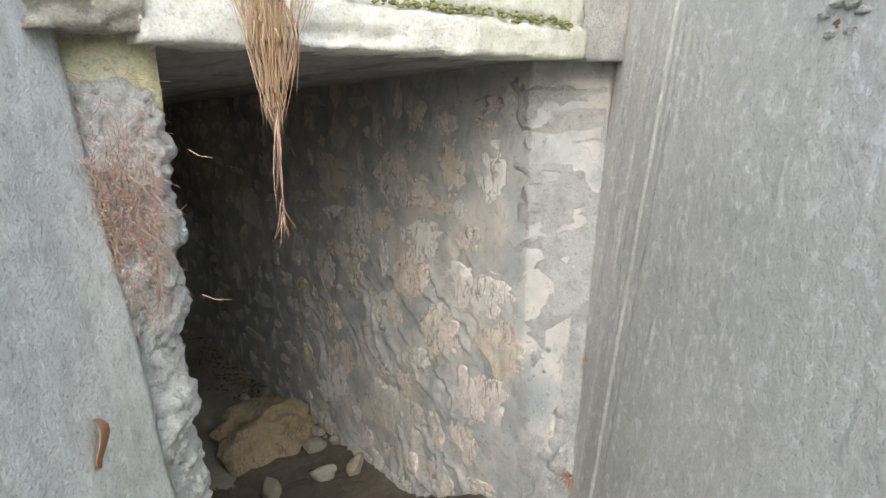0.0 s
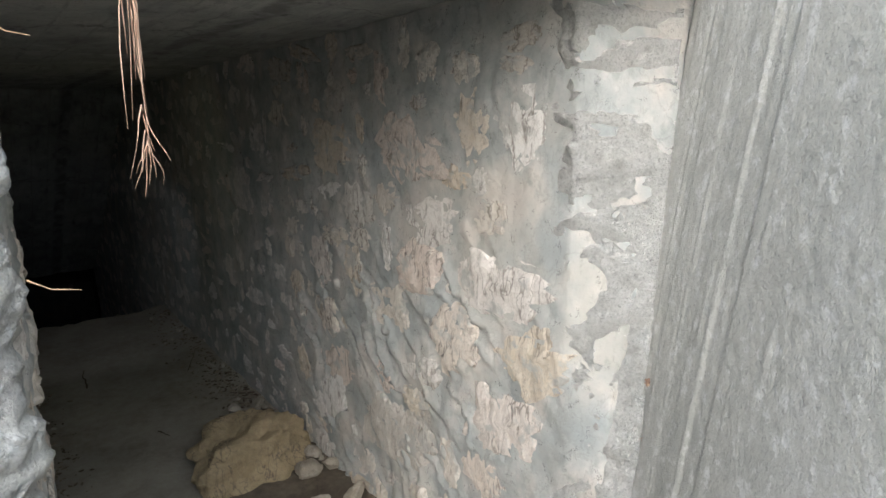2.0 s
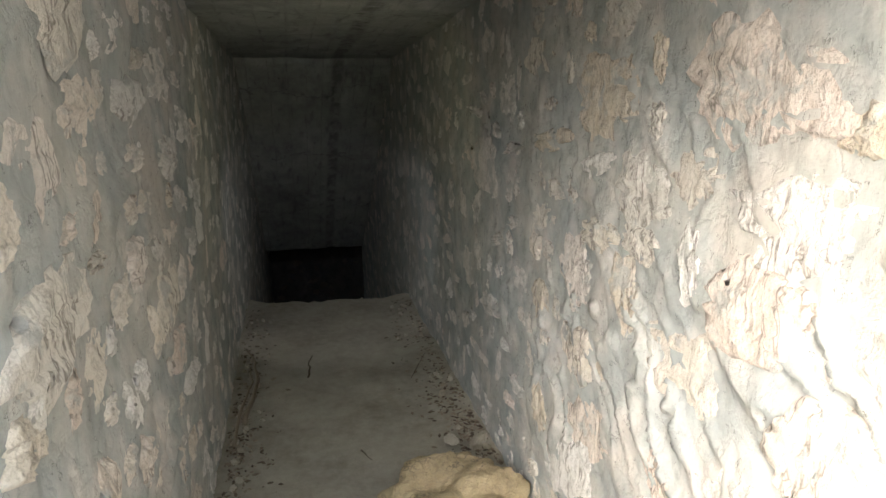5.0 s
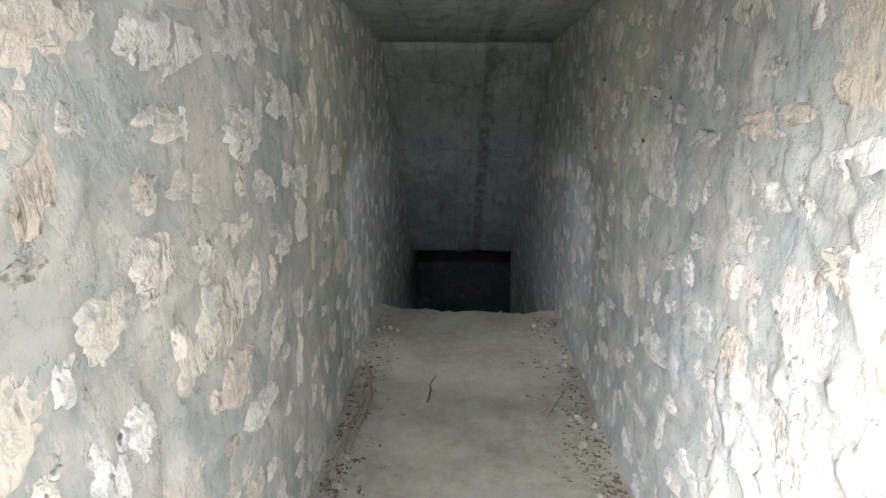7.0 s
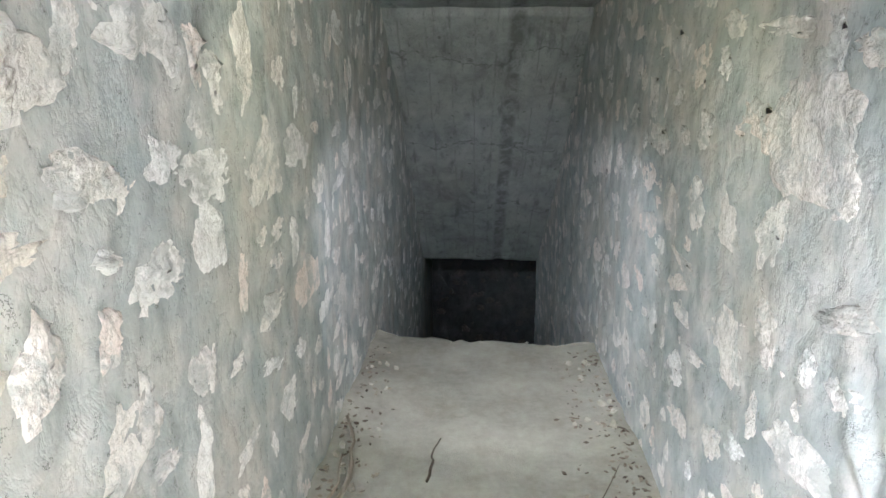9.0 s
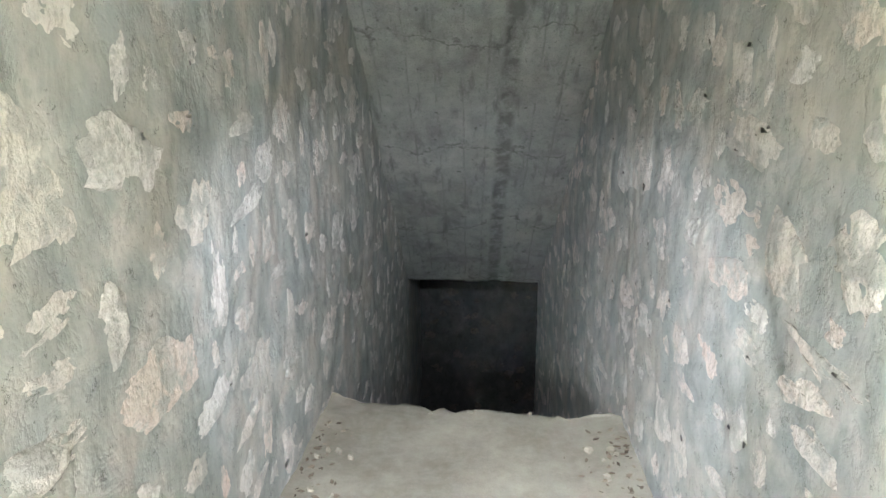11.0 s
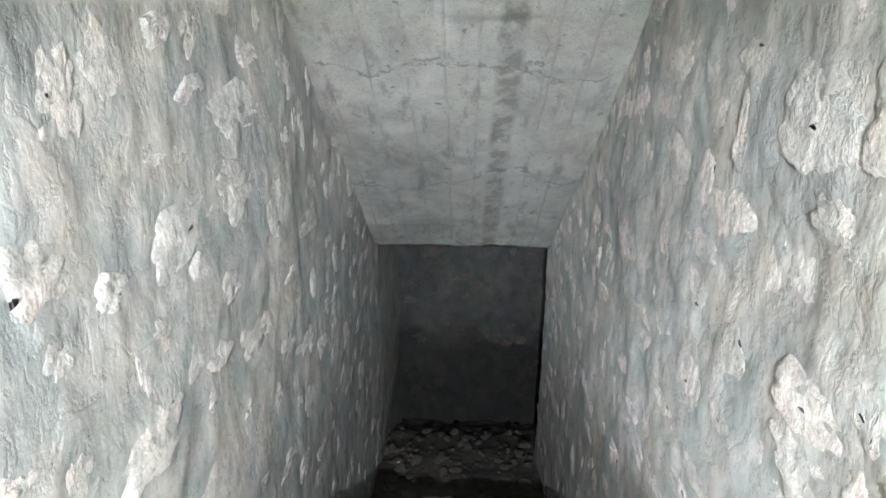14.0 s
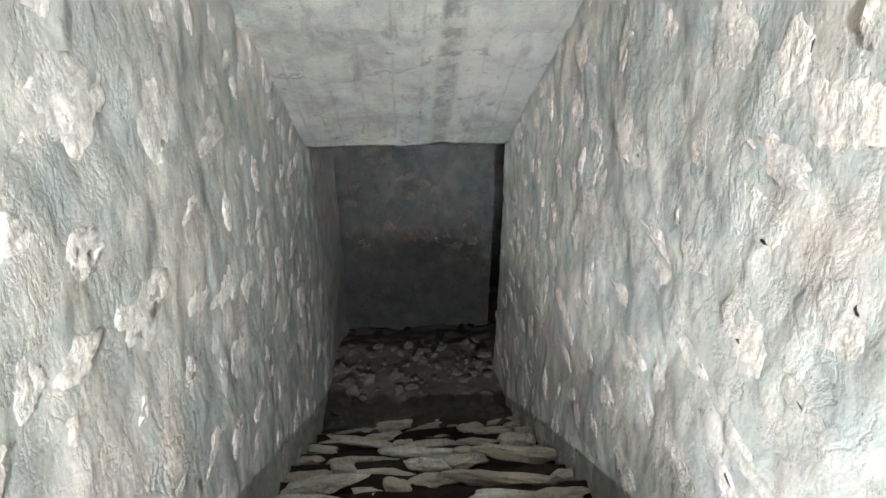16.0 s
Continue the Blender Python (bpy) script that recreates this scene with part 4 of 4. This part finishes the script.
for i in range(9):
    x = XL + 0.06 + i * 0.145 + rng.uniform(-0.02, 0.02)
    p = floor_front(x, 9.0)
    d = rng.uniform(0.03, 0.075)
    tagged(part("edge_stone", ROCKS[i % 8], None, "", pose(p[0], p[1] - 0.01, Z_FLOOR - 0.012, rng.uniform(0, 40), rng.uniform(0, 40), rng.uniform(0, 360)) @ Matrix.Diagonal((d * 1.3, d * 0.8, d * 0.6, 1))),
           "sand-covered stone at the floor's broken edge", "stone", "stones at the floor's edge")

# ---- stones of the masonry, last ----
FACES = [face_stone("stone", 300 + k, STONE, (0.42, 0.56)) for k in range(12)]
PALE_FACES = [face_stone("stone", 360 + k, STONE_PALE) for k in range(12)]
LIMED_FACES = [face_stone("stone", 320 + k, STONE_LIMED) for k in range(12)]
STONES_R1 = [(2.48, 1.04, 0.38, 0.21), (1.89, 1.14, 0.21, 0.2), (2.11, 1.13, 0.18, 0.21), (2.3, 0.78, 0.3, 0.16), (2.01, 0.84, 0.14, 0.12), (1.74, 0.88, 0.13, 0.19), (1.99, 0.61, 0.41, 0.2), (2.4, 0.57, 0.22, 0.17), (2.58, 0.36, 0.39, 0.25), (1.81, 0.37, 0.31, 0.2), (1.96, 0.11, 0.33, 0.25), (2.64, -0.25, 0.46, 0.25), (3.12, 1.01, 0.35, 0.22), (2.88, 0.76, 0.22, 0.17), (2.65, 0.8, 0.21, 0.13), (3.13, 0.58, 0.2, 0.09), (2.87, 0.61, 0.17, 0.1), (2.63, 0.61, 0.08, 0.14), (3.29, 0.4, 0.22, 0.2), (3.24, 0.14, 0.19, 0.18), (2.17, 0.36, 0.25, 0.21), (2.38, 0.14, 0.17, 0.12), (2.36, 1.34, 0.13, 0.15), (3.08, 1.25, 0.16, 0.16)]
STONES_R2 = [(1.89, 1.42, 0.17, 0.07), (1.6, 0.64, 0.15, 0.15), (1.53, 1.19, 0.14, 0.21), (2.42, -0.27, 0.59, 0.21), (2.94, 0.43, 0.15, 0.18), (4.27, 0.63, 0.39, 0.24), (4.79, 0.94, 0.18, 0.07)]
STONES_R3 = [(4.66, 0.93, 0.21, 0.08), (5.38, 0.92, 0.32, 0.16), (5.05, 0.82, 0.21, 0.16), (4.82, 0.83, 0.08, 0.08), (4.91, 0.64, 0.17, 0.12), (4.58, 0.68, 0.23, 0.13), (4.2, 0.65, 0.27, 0.23), (4.4, 0.43, 0.18, 0.2), (4.7, 0.4, 0.18, 0.18), (5.52, 0.4, 0.29, 0.13), (5.23, 0.34, 0.17, 0.16), (4.97, 0.41, 0.18, 0.16), (4.61, 0.1, 0.3, 0.23), (4.36, 0.2, 0.15, 0.17), (5.05, -0.21, 0.24, 0.14), (4.48, -0.19, 0.13, 0.08), (4.07, 0.34, 0.2, 0.06)]
STONES_R4 = [(6.09, 0.41, 0.13, 0.17), (5.97, 0.39, 0.09, 0.16), (6.4, 0.42, 0.22, 0.22), (6.73, 0.37, 0.25, 0.16), (6.62, 0.59, 0.18, 0.1), (6.54, 0.2, 0.2, 0.09), (6.05, 0.2, 0.24, 0.12), (6.52, -0.27, 0.18, 0.13), (6.58, -0.15, 0.23, 0.11), (6.17, -0.14, 0.19, 0.11), (5.94, -0.0, 0.13, 0.1)]
STONES_R5 = [(7.42, 0.12, 0.18, 0.16), (6.99, 0.09, 0.21, 0.16), (7.17, -0.18, 0.19, 0.12), (6.86, -0.21, 0.12, 0.13)]
STONES_L0 = [(2.52, 0.64, 0.36, 0.16), (2.81, 1.0, 0.22, 0.13), (3.71, 1.07, 0.3, 0.17), (3.2, 1.16, 0.18, 0.11), (2.37, 0.5, 0.15, 0.1), (2.98, 0.53, 0.15, 0.1), (2.78, 0.68, 0.07, 0.03), (3.69, 0.8, 0.2, 0.12), (4.12, 0.87, 0.28, 0.15)]
STONES_L1 = [(4.0, 0.82, 0.34, 0.14), (4.3, 0.84, 0.08, 0.13), (4.4, 0.79, 0.1, 0.14), (4.62, 0.82, 0.19, 0.22), (4.92, 0.82, 0.12, 0.1), (3.9, 0.61, 0.18, 0.1), (4.13, 0.62, 0.16, 0.11), (4.35, 0.56, 0.28, 0.14), (4.77, 0.53, 0.36, 0.22), (5.09, 0.56, 0.21, 0.14), (4.08, 0.41, 0.22, 0.14), (3.88, 0.49, 0.06, 0.04), (4.79, 0.11, 0.25, 0.11), (3.88, 0.35, 0.08, 0.13), (4.24, 0.12, 0.14, 0.13), (4.45, 0.05, 0.1, 0.05), (3.7, 0.38, 0.1, 0.14), (3.9, 0.15, 0.28, 0.17)]
STONES_L2 = [(6.15, 0.25, 0.14, 0.13), (6.87, 0.05, 0.34, 0.13), (6.4, 0.15, 0.15, 0.1), (7.41, 0.26, 0.43, 0.16), (7.31, 0.66, 0.35, 0.19), (6.92, 0.7, 0.2, 0.16), (6.55, 0.64, 0.17, 0.09), (7.25, 0.07, 0.19, 0.15), (8.02, -0.31, 0.3, 0.1), (6.58, 0.04, 0.12, 0.07), (6.66, -0.34, 0.23, 0.14), (7.03, -0.36, 0.14, 0.07), (6.24, -0.14, 0.15, 0.06)]
STONES_L3 = [(6.85, 0.05, 0.26, 0.16), (7.35, 0.25, 0.39, 0.14), (7.18, 0.08, 0.17, 0.17), (6.96, -0.37, 0.13, 0.11), (6.73, -0.13, 0.06, 0.08), (7.99, -0.33, 0.32, 0.13)]


def lay_stones(wall, known, x, sign, front, seed, limit=295):
    """Known large stones first, then smaller ones in the free places; those past the limit are joined into one mesh."""
    rng = random.Random(seed)
    cells = []
    for k in (c for c in known if c[0] > 1.80):
        if all(abs(k[0] - c[0]) > 0.4 * (k[2] + c[2]) or abs(k[1] - c[1]) > 0.4 * (k[3] + c[3]) for c in cells):
            cells.append(k)
    known = list(cells)
    y_lo, y_hi = (1.62, Y_TURN - 0.08) if sign < 0 else (1.86, Y_TURN - 0.1)
    for _ in range(16000):
        y, z = rng.uniform(y_lo, y_hi), rng.uniform(-2.9, 1.46)
        if z > (1.58 - 0.0625 * (y - Y0) if y < Y_KINK else Z_KINK - SLOPE * (y - Y_KINK)) or z < (Z_FLOOR + 0.02 if y < Y_EDGE else Z_FLOOR - 0.9 * (y - Y_EDGE)) - 0.05:
            continue
        if y > 6.2 and rng.random() < (0.55 if y < 7.2 else 0.85):
            continue
        w, h = 0.06 + 0.24 * rng.random() ** 1.5, 0.05 + 0.15 * rng.random() ** 1.3
        if sign > 0 and y < 3.3 and z < 0.5:
            w, h = w * 1.35, h * 1.25
        if all(abs(y - c[0]) > (w + c[2]) * 0.53 + 0.012 or abs(z - c[1]) > (h + c[3]) * 0.53 + 0.012 for c in cells if abs(c[0] - y) < 0.6):
            cells.append((y, z, w, h))
        if len(cells) >= 400:
            break
    rest_v, rest_f = [], []
    keep = sorted(range(len(cells)), key=lambda i: (i >= len(known), cells[i][0]))
    for rank, i in enumerate(keep):
        y, z, w, h = cells[i]
        k = rng.randrange(12)
        me = FACES[k] if y < 3.7 else PALE_FACES[k] if y < 5.6 else LIMED_FACES[k]
        xf = front(y, z)[0]
        proud = (rng.uniform(0.004, 0.007) + (0.003 if i < len(known) else 0.0)) * (1.0 - 0.66 * min(1.0, max(0.0, (y - 3.8) / 1.5)))
        lean = rng.uniform(-12, 12) + (18 if sign > 0 and y < 3.3 and z < 0.5 else 0)
        tip = 1.0 if y < 3.8 else 0.3
        m = pose(xf, y, z, 0, tip * rng.uniform(-1, 1) * min(4, 0.35 / h), (0 if sign < 0 else 180) + tip * rng.uniform(-1, 1) * min(4, 0.35 / w)) @ pose(0, 0, 0, lean) @ Matrix.Diagonal((proud, w * 1.30, h * 1.30, 1))
        if rank < limit:
            part("stone", me, wall, "", m)
        else:
            k = len(rest_v)
            rest_v += [m @ v.co for v in me.vertices]
            rest_f += [tuple(k + q for q in p.vertices) for p in me.polygons]
    if rest_v:
        tagged(part("far_stones", mesh_from("far_stones", rest_v, rest_f, STONE_LIMED), wall), "pale stones set in mortar", kind="stuff")


lay_stones(wall_right, STONES_R1 + STONES_R2 + STONES_R3 + STONES_R4 + STONES_R5, XR, 1, front_r, 1)
lay_stones(wall_left, STONES_L0 + STONES_L1 + STONES_L2 + STONES_L3, XL, -1, front_l, 2)
rng = random.Random(5)
DARK_FACES = [face_stone("stone", 340 + k, STONE_SHADED) for k in range(8)]
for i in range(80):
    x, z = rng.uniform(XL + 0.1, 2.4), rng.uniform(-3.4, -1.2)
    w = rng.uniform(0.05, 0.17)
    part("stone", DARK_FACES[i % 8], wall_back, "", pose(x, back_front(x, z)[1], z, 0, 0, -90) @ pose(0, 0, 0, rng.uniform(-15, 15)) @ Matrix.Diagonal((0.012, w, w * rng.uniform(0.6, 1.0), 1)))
